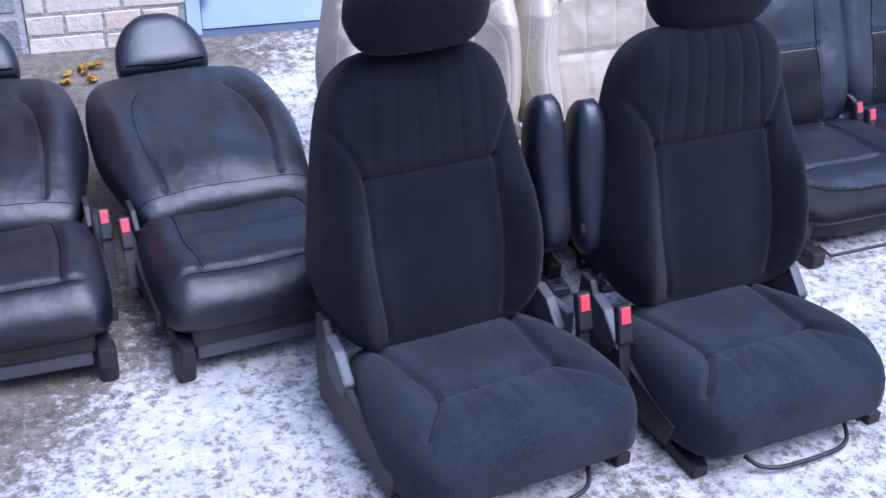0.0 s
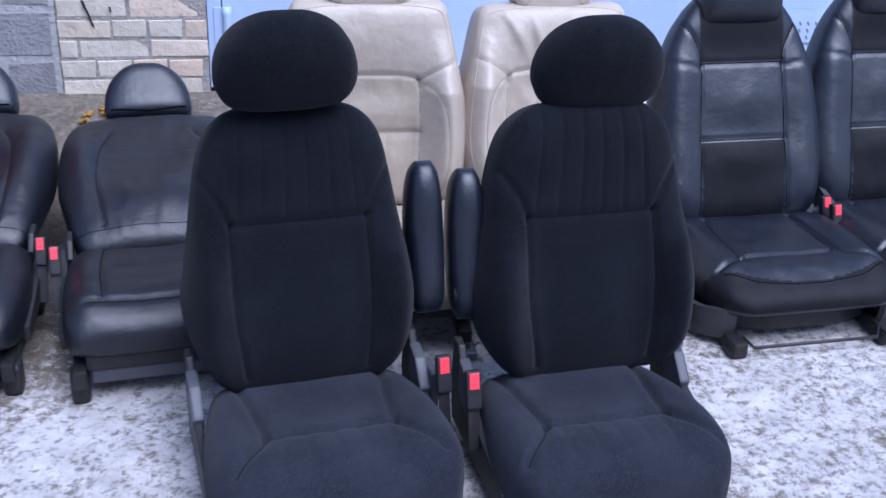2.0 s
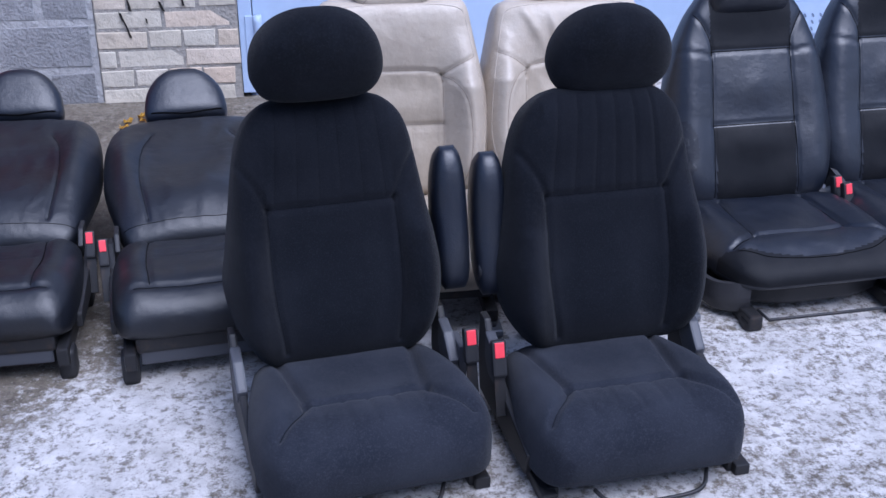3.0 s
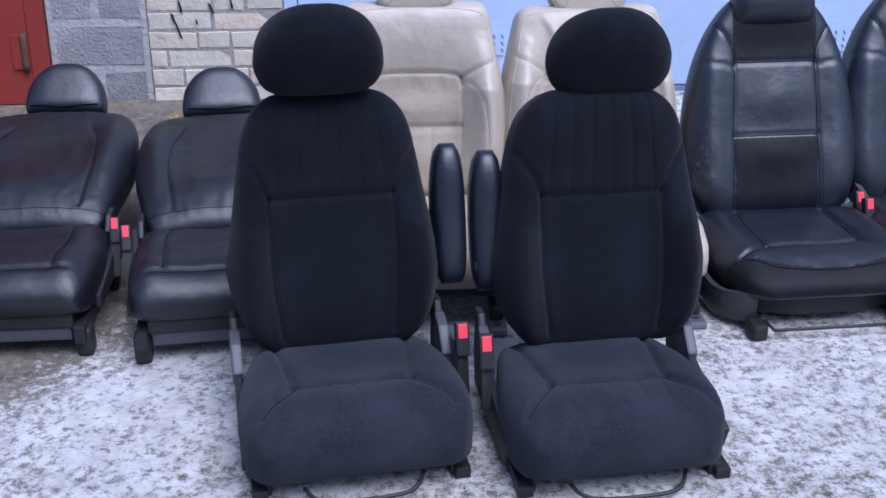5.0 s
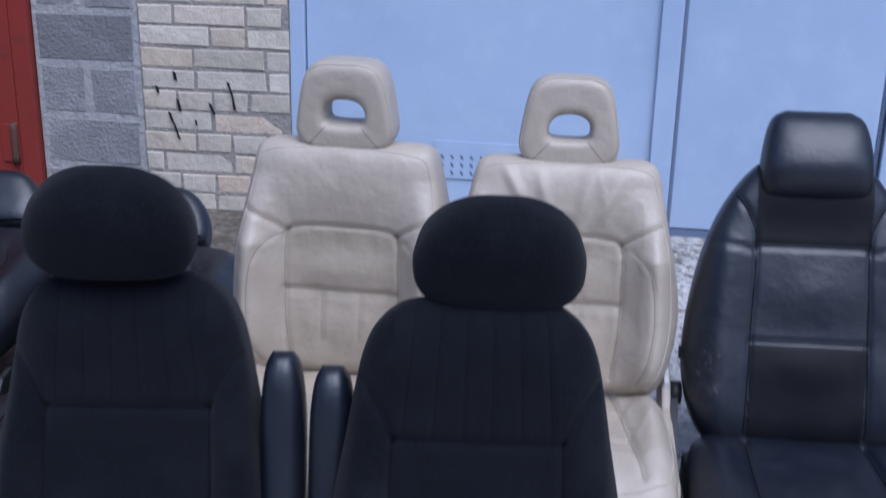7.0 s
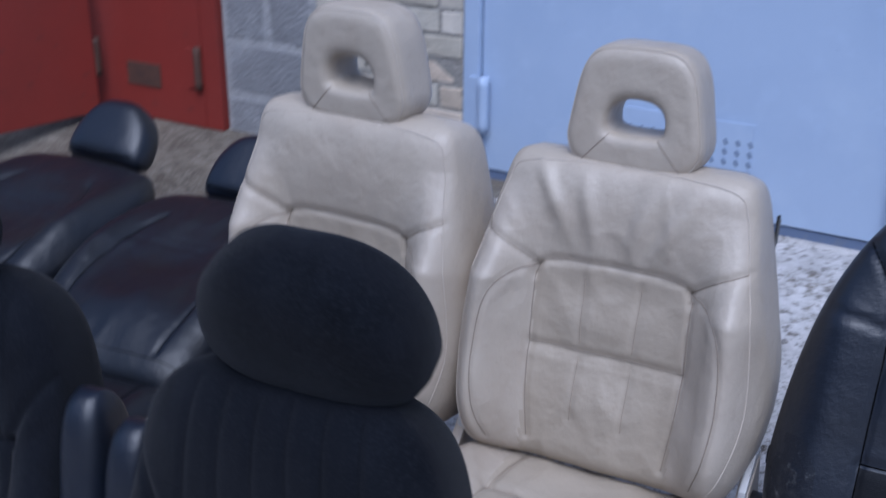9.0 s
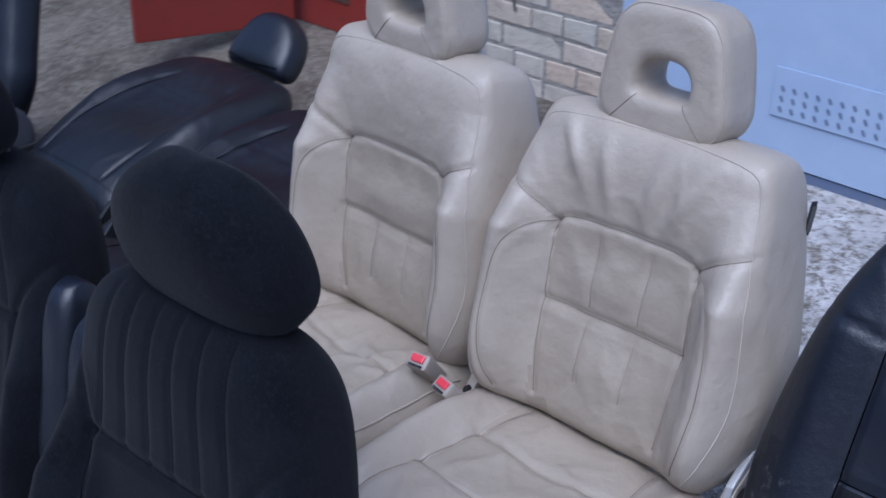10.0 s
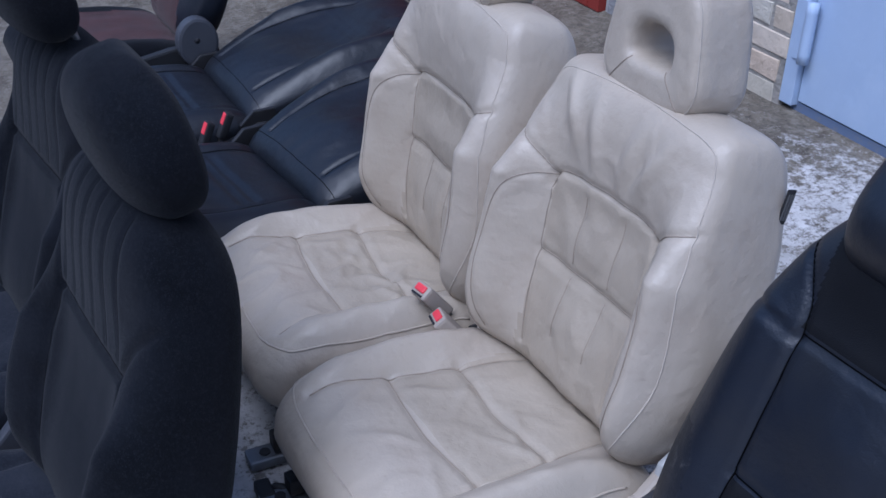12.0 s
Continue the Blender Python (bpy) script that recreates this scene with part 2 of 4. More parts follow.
# ---- mesh helpers ----
def ground_z(x, y):
    """The yard rises gently to the garages, then more steeply to their sills."""
    s = min(max((y - 2.9) / 1.05, 0), 1)
    yy = min(max(y, -14.0), 3.95)
    return 0.02 + 0.05 * (yy - 1.9) + 0.135 * s * s * (3 - 2 * s)


def mesh_from(name, verts, faces, material, smooth=True):
    me = bpy.data.meshes.new(name)
    me.from_pydata([tuple(v) for v in verts], [], faces)
    me.update()
    me.materials.append(material)
    if smooth:
        me.polygons.foreach_set("use_smooth", [True] * len(me.polygons))
    return me


def part(name, me, parent=None, label="", m=None):
    ob = new(name, me)
    if parent is not None:
        ob.parent = parent
    if m is not None:
        ob.matrix_basis = m
    return tagged(ob, label=label)


def bm_mesh(name, bm, material, smooth=False):
    me = bpy.data.meshes.new(name)
    bm.to_mesh(me)
    bm.free()
    me.materials.append(material)
    if smooth:
        me.polygons.foreach_set("use_smooth", [True] * len(me.polygons))
    return me


def box(name, size, centre, material, bevel=0.004, seg=2, turn=None, taper=None):
    """A bevelled block; taper = (axis, factor) narrows its upper end."""
    bm = bmesh.new()
    bmesh.ops.create_cube(bm, size=1)
    for v in bm.verts:
        v.co = Vector([v.co[i] * size[i] for i in range(3)])
        if taper and v.co.z > 0:
            v.co[taper[0]] *= taper[1]
    if bevel:
        bmesh.ops.bevel(bm, geom=bm.edges[:], offset=bevel, segments=seg, affect="EDGES", profile=0.6)
    m = Matrix.Translation(centre) @ (turn or Matrix())
    bmesh.ops.transform(bm, matrix=m, verts=bm.verts)
    return bm_mesh(name, bm, material, smooth=bevel > 0.01)


def tube(name, points, r, material, n=6, closed=False):
    """A round bar or thread along points."""
    pts = [Vector(p) for p in points]
    verts, faces = [], []
    k = len(pts)
    for i, p in enumerate(pts):
        a = pts[(i - 1) % k] if closed or i else p
        b = pts[(i + 1) % k] if closed or i < k - 1 else p
        d = (b - a).normalized()
        side = d.cross(Vector((0.13, 0.31, 0.94))).normalized()
        up = side.cross(d)
        for j in range(n):
            ang = 2 * math.pi * j / n
            verts.append(p + r * (math.cos(ang) * side + math.sin(ang) * up))
    for i in range(k if closed else k - 1):
        for j in range(n):
            q = (i + 1) % k
            faces.append((i * n + j, i * n + (j + 1) % n, q * n + (j + 1) % n, q * n + j))
    if not closed:
        faces += [tuple(range(n))[::-1], tuple((k - 1) * n + j for j in range(n))]
    return mesh_from(name, verts, faces, material)


def prism(name, outline, thick, material, axis="x", offset=0.0, bevel=0.004):
    """A plate: an outline in two dimensions, given thickness along axis and softened edges."""
    bm = bmesh.new()

    def place(a, b, h):
        return {"x": (h, a, b), "y": (a, h, b), "z": (a, b, h)}[axis]
    lo = [bm.verts.new(place(a, b, offset - thick / 2)) for a, b in outline]
    hi = [bm.verts.new(place(a, b, offset + thick / 2)) for a, b in outline]
    n = len(outline)
    bm.faces.new(lo)
    bm.faces.new(hi[::-1])
    for i in range(n):
        bm.faces.new((lo[i], hi[i], hi[(i + 1) % n], lo[(i + 1) % n]))
    bmesh.ops.recalc_face_normals(bm, faces=bm.faces)
    if bevel:
        bmesh.ops.bevel(bm, geom=bm.edges[:], offset=bevel, segments=2, affect="EDGES", profile=0.6)
    return bm_mesh(name, bm, material)


def curve_through(table, x):
    """Smooth value at x through (position, value) rows."""
    xs, ys = [r[0] for r in table], [r[1] for r in table]
    if x <= xs[0]:
        return ys[0]
    for i in range(len(xs) - 1):
        if x <= xs[i + 1]:
            h = xs[i + 1] - xs[i]
            t = (x - xs[i]) / h
            m0 = (ys[i + 1] - ys[i - 1]) / (xs[i + 1] - xs[i - 1]) * h if i else ys[i + 1] - ys[i]
            m1 = (ys[i + 2] - ys[i]) / (xs[i + 2] - xs[i]) * h if i + 2 < len(xs) else ys[i + 1] - ys[i]
            return (2 * t**3 - 3 * t**2 + 1) * ys[i] + (t**3 - 2 * t**2 + t) * m0 + (3 * t**2 - 2 * t**3) * ys[i + 1] + (t**3 - t**2) * m1
    return ys[-1]


def bell(d, w):
    return math.exp(-(d / w) ** 2)


def segment_distance(x, z, line):
    best = 9.0
    for (ax, az), (bx, bz) in zip(line, line[1:]):
        dx, dz = bx - ax, bz - az
        t = ((x - ax) * dx + (z - az) * dz) / max(dx * dx + dz * dz, 1e-9)
        t = min(max(t, 0), 1)
        best = min(best, math.hypot(x - ax - t * dx, z - az - t * dz))
    return best


class Pad:
    """An upholstered pad of length L: half width by the table W over 0..1, front and back depth, and relief on its front.
    Local axes: x across, z along the length, the front towards -y."""

    def __init__(self, L, W, front, back, p=3.5, q=5.0, seams=(), relief=None, bend=None, wrinkle=0.0, seed=0.0, seam_depth=0.008, seam_width=0.008, crease=0.0, box=6):
        self.L, self.W, self.front, self.back, self.p, self.q = L, W, front, back, p, q
        self.seams, self.relief, self.bend, self.wrinkle, self.seed = seams, relief, bend, wrinkle, seed
        self.seam_depth, self.seam_width, self.crease, self.box = seam_depth, seam_width, crease, box
        self.fine, self.fine_depth, self.grid, self.thin = (), 0.0036, None, 0.0

    def end(self, v):
        return max(1 - abs(2 * v - 1) ** self.q, 0) ** (1 / 2.2)

    def width(self, v):
        return curve_through(self.W, v)

    def depth(self, x, v):
        w = self.width(v)
        u = min(abs(x) / w, 1)
        z = v * self.L
        e = max(1 - u ** self.p, 0) ** (1 / self.p) * self.end(v)
        d = self.front * e
        if self.relief:
            d += self.relief(x, z, u) * e
        for line in self.seams:
            d -= self.seam_depth * bell(segment_distance(x, z, line), self.seam_width) * min(e * 2, 1)
        for line in self.fine:
            d -= self.fine_depth * bell(segment_distance(x, z, line), 0.005) * min(e * 2, 1)
        if self.wrinkle:
            a = noise.noise((x * 9 + self.seed, z * 5, self.seed)) + 0.6 * noise.noise((x * 22, z * 13 + self.seed, 3))
            ridge = (1 - abs(noise.noise((x * 11 + 5, z * 8 + self.seed, 7)))) ** 7
            d += (self.wrinkle * a + self.crease * ridge) * e
        return d

    def surface(self, x, z, lift=0.0):
        """A point on the meshed front, raised by lift."""
        v = z / self.L
        us, vs, ys = self.grid
        j = min(max(sum(1 for a in vs if a <= v) - 1, 0), len(vs) - 2)
        g = min(max((v - vs[j]) / (vs[j + 1] - vs[j]), 0), 1)
        u = x / (self.width(vs[j]) * (1 - g) + self.width(vs[j + 1]) * g)
        i = min(max(sum(1 for a in us if a <= u) - 1, 0), len(us) - 2)
        f = min(max((u - us[i]) / (us[i + 1] - us[i]), 0), 1)
        y = (ys[j][i] * (1 - f) + ys[j][i + 1] * f) * (1 - g) + (ys[j + 1][i] * (1 - f) + ys[j + 1][i + 1] * f) * g
        return (x, y - lift, z)

    def mesh(self, name, material, m=None, nu=56, nv=64, panel=None, worn=None):
        """panel = (test, material) gives the faces whose middle passes the test a second material, worn a third."""
        verts, faces = [], []
        us = [math.sin((2 * i / nu - 1) * math.pi / 2) * 0.55 + (2 * i / nu - 1) * 0.45 for i in range(nu + 1)]
        vs = [0.5 - 0.5 * (math.cos(math.pi * j / nv) * 0.55 + (1 - 2 * j / nv) * 0.45) for j in range(nv + 1)]
        index = {}
        ys = [[0.0] * (nu + 1) for _ in vs]
        self.grid = us, vs, ys
        for side in (0, 1):
            for j, v in enumerate(vs):
                w = self.width(v)
                off = self.bend(v) if self.bend else 0
                for i, u in enumerate(us):
                    rim = i in (0, nu) or j in (0, nv)
                    if side and rim:
                        index[side, i, j] = index[0, i, j]
                        continue
                    if side:
                        e = max(1 - abs(u) ** self.box, 0) ** (1 / 4) * self.end(v)
                        y = self.back * e * (1 - self.thin * max(1 - v / 0.7, 0))
                    else:
                        y = 0 if rim else -self.depth(u * w, v)
                    if not side:
                        ys[j][i] = y + off
                    index[side, i, j] = len(verts)
                    verts.append((u * w, y + off, v * self.L))
        second = []
        for side in (0, 1):
            for j in range(nv):
                for i in range(nu):
                    f = [index[side, i, j], index[side, i + 1, j], index[side, i + 1, j + 1], index[side, i, j + 1]]
                    if len(set(f)) < 3:
                        continue
                    faces.append(f[::-1] if side else f)
                    x, z = (us[i] + us[i + 1]) / 2 * self.width((vs[j] + vs[j + 1]) / 2), (vs[j] + vs[j + 1]) / 2 * self.L
                    second.append(2 if worn and not side and worn[0](x, z) else 1 if panel and not side and panel[0](x, z) else 0)
        if m is not None:
            verts = [m @ Vector(v) for v in verts]
        me = mesh_from(name, verts, faces, material)
        if panel:
            me.materials.append(panel[1])
            if worn:
                me.materials.append(worn[1])
            me.polygons.foreach_set("material_index", second)
        return me

    def thread(self, name, line, r, material, m=None, lift=0.0):
        pts = []
        for (ax, az), (bx, bz) in zip(line, line[1:]):
            k = max(int(math.hypot(bx - ax, bz - az) / 0.0055), 2)
            pts += [self.surface(ax + (bx - ax) * i / k, az + (bz - az) * i / k, lift) for i in range(k)]
        pts.append(self.surface(*line[-1], lift))
        if m is not None:
            pts = [m @ Vector(p) for p in pts]
        return tube(name, pts, r, material, n=5)


def arc(points, n=8):
    """A smoothed polyline through points."""
    out = []
    ts = list(range(len(points)))
    tx, tz = [(t, p[0]) for t, p in zip(ts, points)], [(t, p[1]) for t, p in zip(ts, points)]
    for i in range((len(points) - 1) * n + 1):
        out.append((curve_through(tx, i / n), curve_through(tz, i / n)))
    return out


def mirrored(line):
    return [(-x, z) for x, z in line]


def cushion_turn(L, y_rear, z_rear, tilt):
    """Lays a pad down as a seat cushion: its length runs from the front edge to the rear, its front faces up."""
    t = radians(tilt)
    return Matrix.Translation((0, y_rear - L * math.cos(t), z_rear + L * math.sin(t))) @ Matrix.Rotation(-radians(90 + tilt), 4, "X")


def back_turn(y, z, lean):
    return Matrix.Translation((0, y, z)) @ Matrix.Rotation(radians(-lean), 4, "X")


def seat_root(name, label, group, x, y, yaw, pitch=2.9, dz=0.0):
    root = new(name)
    root.empty_display_size = 0.1
    root.matrix_basis = pose(x, y, ground_z(x, y) + dz, pitch, 0, yaw)
    return tagged(root, label, "car seat", group)


def buckle(root, x, y, z, lean=-20, turn=0, shell=PLASTIC, label="black seat belt buckle with a red release button", h=0.085, w=0.034, end=False):
    m = pose(x, y, z, lean, 0, turn)
    stalk = part("belt_buckle", box("belt_buckle", (w, 0.030 if end else 0.022, h), (0, 0, h / 2), shell, 0.006), root, label, m)
    if end:  # the button fills the end of the buckle
        part("release_button", box("release_button", (w * 0.62, 0.015, 0.022), (0, 0.003, h - 0.007), RED, 0.003), stalk, "red release button")
        part("button_slot", box("button_slot", (w * 0.62, 0.004, 0.006), (0, -0.0105, h), HOLE, 0.0), stalk)
    else:
        part("release_button", box("release_button", (w * 0.66, 0.010, h * 0.42), (0, -0.0085, h - h * 0.26), RED, 0.002), stalk, "red release button")
    part("buckle_strap", box("buckle_strap", (0.026, 0.006, 0.10), (0, 0.003, -0.045), METAL if shell is not PLASTIC else DARK_METAL, 0.002), stalk)
    return stalk


# ---- the yard ----
def build_ground():
    xs = [-60, -25, -12, -6] + [-3 + 0.1 * i for i in range(96)] + [8, 12, 25, 60]
    ys = [-60, -25, -14, -7, -3] + [-1.5 + 0.1 * i for i in range(56)] + [4.3, 6, 12, 30, 60]
    verts = [(x, y, ground_z(x, y) + (0.008 * noise.noise((x * 1.7, y * 1.7, 0)) + 0.004 * noise.noise((x * 6, y * 6, 2)) if -3 < x < 6 and -1.5 < y < 3.9 else 0)) for y in ys for x in xs]
    n = len(xs)
    faces = [(j * n + i, j * n + i + 1, (j + 1) * n + i + 1, (j + 1) * n + i) for j in range(len(ys) - 1) for i in range(n - 1)]
    ob = new("ground", mesh_from("ground", verts, faces, GROUND))
    tagged(ob, "rough concrete yard under trodden, patchy snow", "ground", kind="structure")


build_ground()

# ---- garage front: wall plane at y = 4 ----
WALL_Y = 4.0
SILL_Z = 0.28


def structure(name, me, label, category="wall"):
    return tagged(new(name, me), label, category, kind="structure")


def wall_box(name, x0, x1, z0, z1, y0, y1, material, label, category="wall", bevel=0.004):
    return structure(name, box(name, (x1 - x0, y1 - y0, z1 - z0), ((x0 + x1) / 2, (y0 + y1) / 2, (z0 + z1) / 2), material, bevel), label, category)


brick_wall = wall_box("wall_brick", 1.225, 1.771, 0.0, 2.5, WALL_Y + 0.005, WALL_Y + 0.40, MORTAR, "pale silicate brick pier with grey mortar and open cracks")
block_wall = wall_box("wall_block", 0.825, 1.223, 0.0, 2.5, WALL_Y + 0.010, WALL_Y + 0.40, PALE_MORTAR, "grey cinder block wall with smeared pale mortar")
wall_box("wall_lintel", 0.825, 6.2, 2.5, 2.9, WALL_Y + 0.02, WALL_Y + 0.40, MORTAR, "grey plastered lintel over the garage doors")
wall_box("wall_east", 5.3, 9.0, 0.0, 2.5, WALL_Y + 0.012, WALL_Y + 0.40, MORTAR, "grey plastered garage wall")
wall_box("wall_west", -9.0, -1.05, 0.0, 2.5, WALL_Y + 0.012, WALL_Y + 0.40, MORTAR, "grey plastered garage wall")
wall_box("wall_lintel_west", -9.0, 0.823, 2.5, 2.9, WALL_Y + 0.02, WALL_Y + 0.40, MORTAR, "grey plastered lintel over the red doors")
wall_box("wall_back", -9.0, 9.0, 0.0, 2.9, 8.6, 8.8, MORTAR, "plain rear wall of the garages")
wall_box("roof", -9.2, 9.2, 2.9, 3.05, WALL_Y - 0.25, 8.9, ROOF, "flat tarred garage roof", "roof")
wall_box("wall_opposite", -14.0, 16.0, -1.0, 2.6, -6.0, -5.6, OLD_WALL, "dark weathered wall closing the far side of the yard")
sill = wall_box("sill", -3.0, 5.3, 0.02, SILL_Z - 0.017, WALL_Y - 0.004, WALL_Y + 0.45, GROUND, "worn concrete threshold under the garage doors", "threshold", 0.012)


def blue_doors():
    """Two steel leaves with a flange between, hinges, and perforated vent plates."""
    door = new("door_1")
    tagged(door, "pale blue painted steel garage doors with vent plates", "garage door", kind="structure")
    y = WALL_Y + 0.005
    part("door_frame", box("door_frame", (0.052, 0.10, 1.99), (1.799, y + 0.045, SILL_Z + 0.995), BLUE, 0.003), door)
    part("door_frame", box("door_frame", (0.08, 0.10, 1.99), (5.255, y + 0.045, SILL_Z + 0.995), BLUE, 0.003), door)
    for x0, x1, dy in ((1.829, 3.06, 0.0), (3.108, 3.765, 0.004), (3.792, 5.21, 0.004)):
        part("leaf", box("leaf", (x1 - x0, 0.03, 1.965), ((x0 + x1) / 2, y + 0.030 + dy, SILL_Z + 0.012 + 0.985), BLUE, 0.003), door)
    part("flange", box("flange", (0.072, 0.012, 1.96), (3.067, y + 0.004, SILL_Z + 0.99), BLUE, 0.003), door)
    part("leaf_gap", box("leaf_gap", (0.012, 0.02, 1.96), (3.1105, y + 0.012, SILL_Z + 0.985), BLUE_DARK, 0.002), door)
    part("leaf_gap", box("leaf_gap", (0.012, 0.01, 1.96), (3.7785, y + 0.045, SILL_Z + 0.985), BLUE_DARK, 0.0), door)
    for x0, x1 in ((2.285, 2.665), (3.89, 4.27)):
        plate = part("vent_plate", box("vent_plate", (x1 - x0, 0.004, 0.135), ((x0 + x1) / 2, y + 0.011, 0.495), BLUE, 0.001), door, "perforated vent plate")
        cols = int((x1 - x0 - 0.03) / 0.0345)
        slot = prism("vent_hole", [(0.0048 * math.cos(a * math.pi / 5) - 0.004 * math.sin(a * math.pi / 5), 0.0090 * math.sin(a * math.pi / 5)) for a in range(10)], 0.002, BLUE_DARK, "y", 0, 0)
        for r in range(3):
            for c in range(cols + 1):
                part("vent_hole", slot, plate, "", Matrix.Translation((x0 + 0.028 + c * 0.0345, y + 0.0085, 0.449 + 0.0285 * r)))
    for z in (0.415, 1.60):
        h = part("hinge", tube("hinge", [(1.846, y - 0.012, z + 0.175 * k / 6) for k in range(7)], 0.017, BLUE, 10), door, "welded barrel hinge")
        part("hinge_leaf", box("hinge_leaf", (0.05, 0.008, 0.17), (1.822, y - 0.006, z + 0.088), BLUE, 0.002), h)
    part("bottom_edge", box("bottom_edge", (3.4, 0.02, 0.028), (3.5, y + 0.03, SILL_Z - 0.004), BLUE_DARK, 0.0), door)


blue_doors()


def red_doors():
    """Closed red leaf beside the block wall, and the next garage's leaf standing open."""
    door = new("door_2")
    tagged(door, "red painted steel garage door with rust at its hinge", "garage door", kind="structure")
    y = WALL_Y - 0.02
    part("door_frame", box("door_frame", (0.07, 0.09, 1.98), (0.786, y + 0.045, SILL_Z + 0.97), REDPAINT, 0.003), door)
    part("leaf", box("leaf", (0.70, 0.03, 1.96), (0.40, y + 0.012, SILL_Z + 0.96), REDPAINT, 0.003), door)
    part("rust_patch", box("rust_patch", (0.16, 0.004, 0.085), (0.47, y - 0.005, 0.42), RUST, 0.002), door, "bare rusty patch")
    h = part("hinge", tube("hinge", [(0.735, y - 0.012, 0.40 + 0.15 * k / 6) for k in range(7)], 0.014, RUST, 10), door, "rusty barrel hinge")
    part("hinge_leaf", box("hinge_leaf", (0.05, 0.008, 0.14), (0.71, y - 0.008, 0.475), REDPAINT, 0.002), h)
    part("door_frame", box("door_frame", (0.07, 0.09, 1.98), (0.025, y + 0.045, SILL_Z + 0.97), REDPAINT, 0.003), door)
    leaf = new("door_3")
    tagged(leaf, "red steel garage leaf standing open towards the yard", "garage door", kind="structure")
    leaf.matrix_basis = pose(0.285, y - 0.05, 0, 0, 0, 77.7)
    part("leaf", box("leaf", (0.62, 0.03, 1.985), (-0.325, 0, 1.2625), REDPAINT, 0.004), leaf)
    for z in (0.40, 1.7):
        part("hinge", tube("hinge", [(0, 0, z + 0.14 * k / 6) for k in range(7)], 0.016, RUST, 10), leaf, "rusty barrel hinge")
    # no real interior: a solid block whose dark colour paints the opening's shade
    wall_box("dark_opening_block", -1.05, -0.02, 0.0, 2.5, WALL_Y + 0.03, WALL_Y + 0.4, HOLE, "solid dark block painted as the shaded opening of the neighbouring garage")


red_doors()


# ---- fabric seats with folded-up armrests ----
F_BACK_W = [(0, 0.17), (0.05, 0.205), (0.16, 0.245), (0.32, 0.268), (0.45, 0.255), (0.6, 0.238), (0.75, 0.222), (0.86, 0.205), (0.93, 0.182), (0.98, 0.145), (1, 0.11)]
F_CUSH_W = [(0, 0.198), (0.04, 0.230), (0.15, 0.260), (0.35, 0.270), (0.55, 0.260), (0.75, 0.240), (0.9, 0.222), (1, 0.20)]


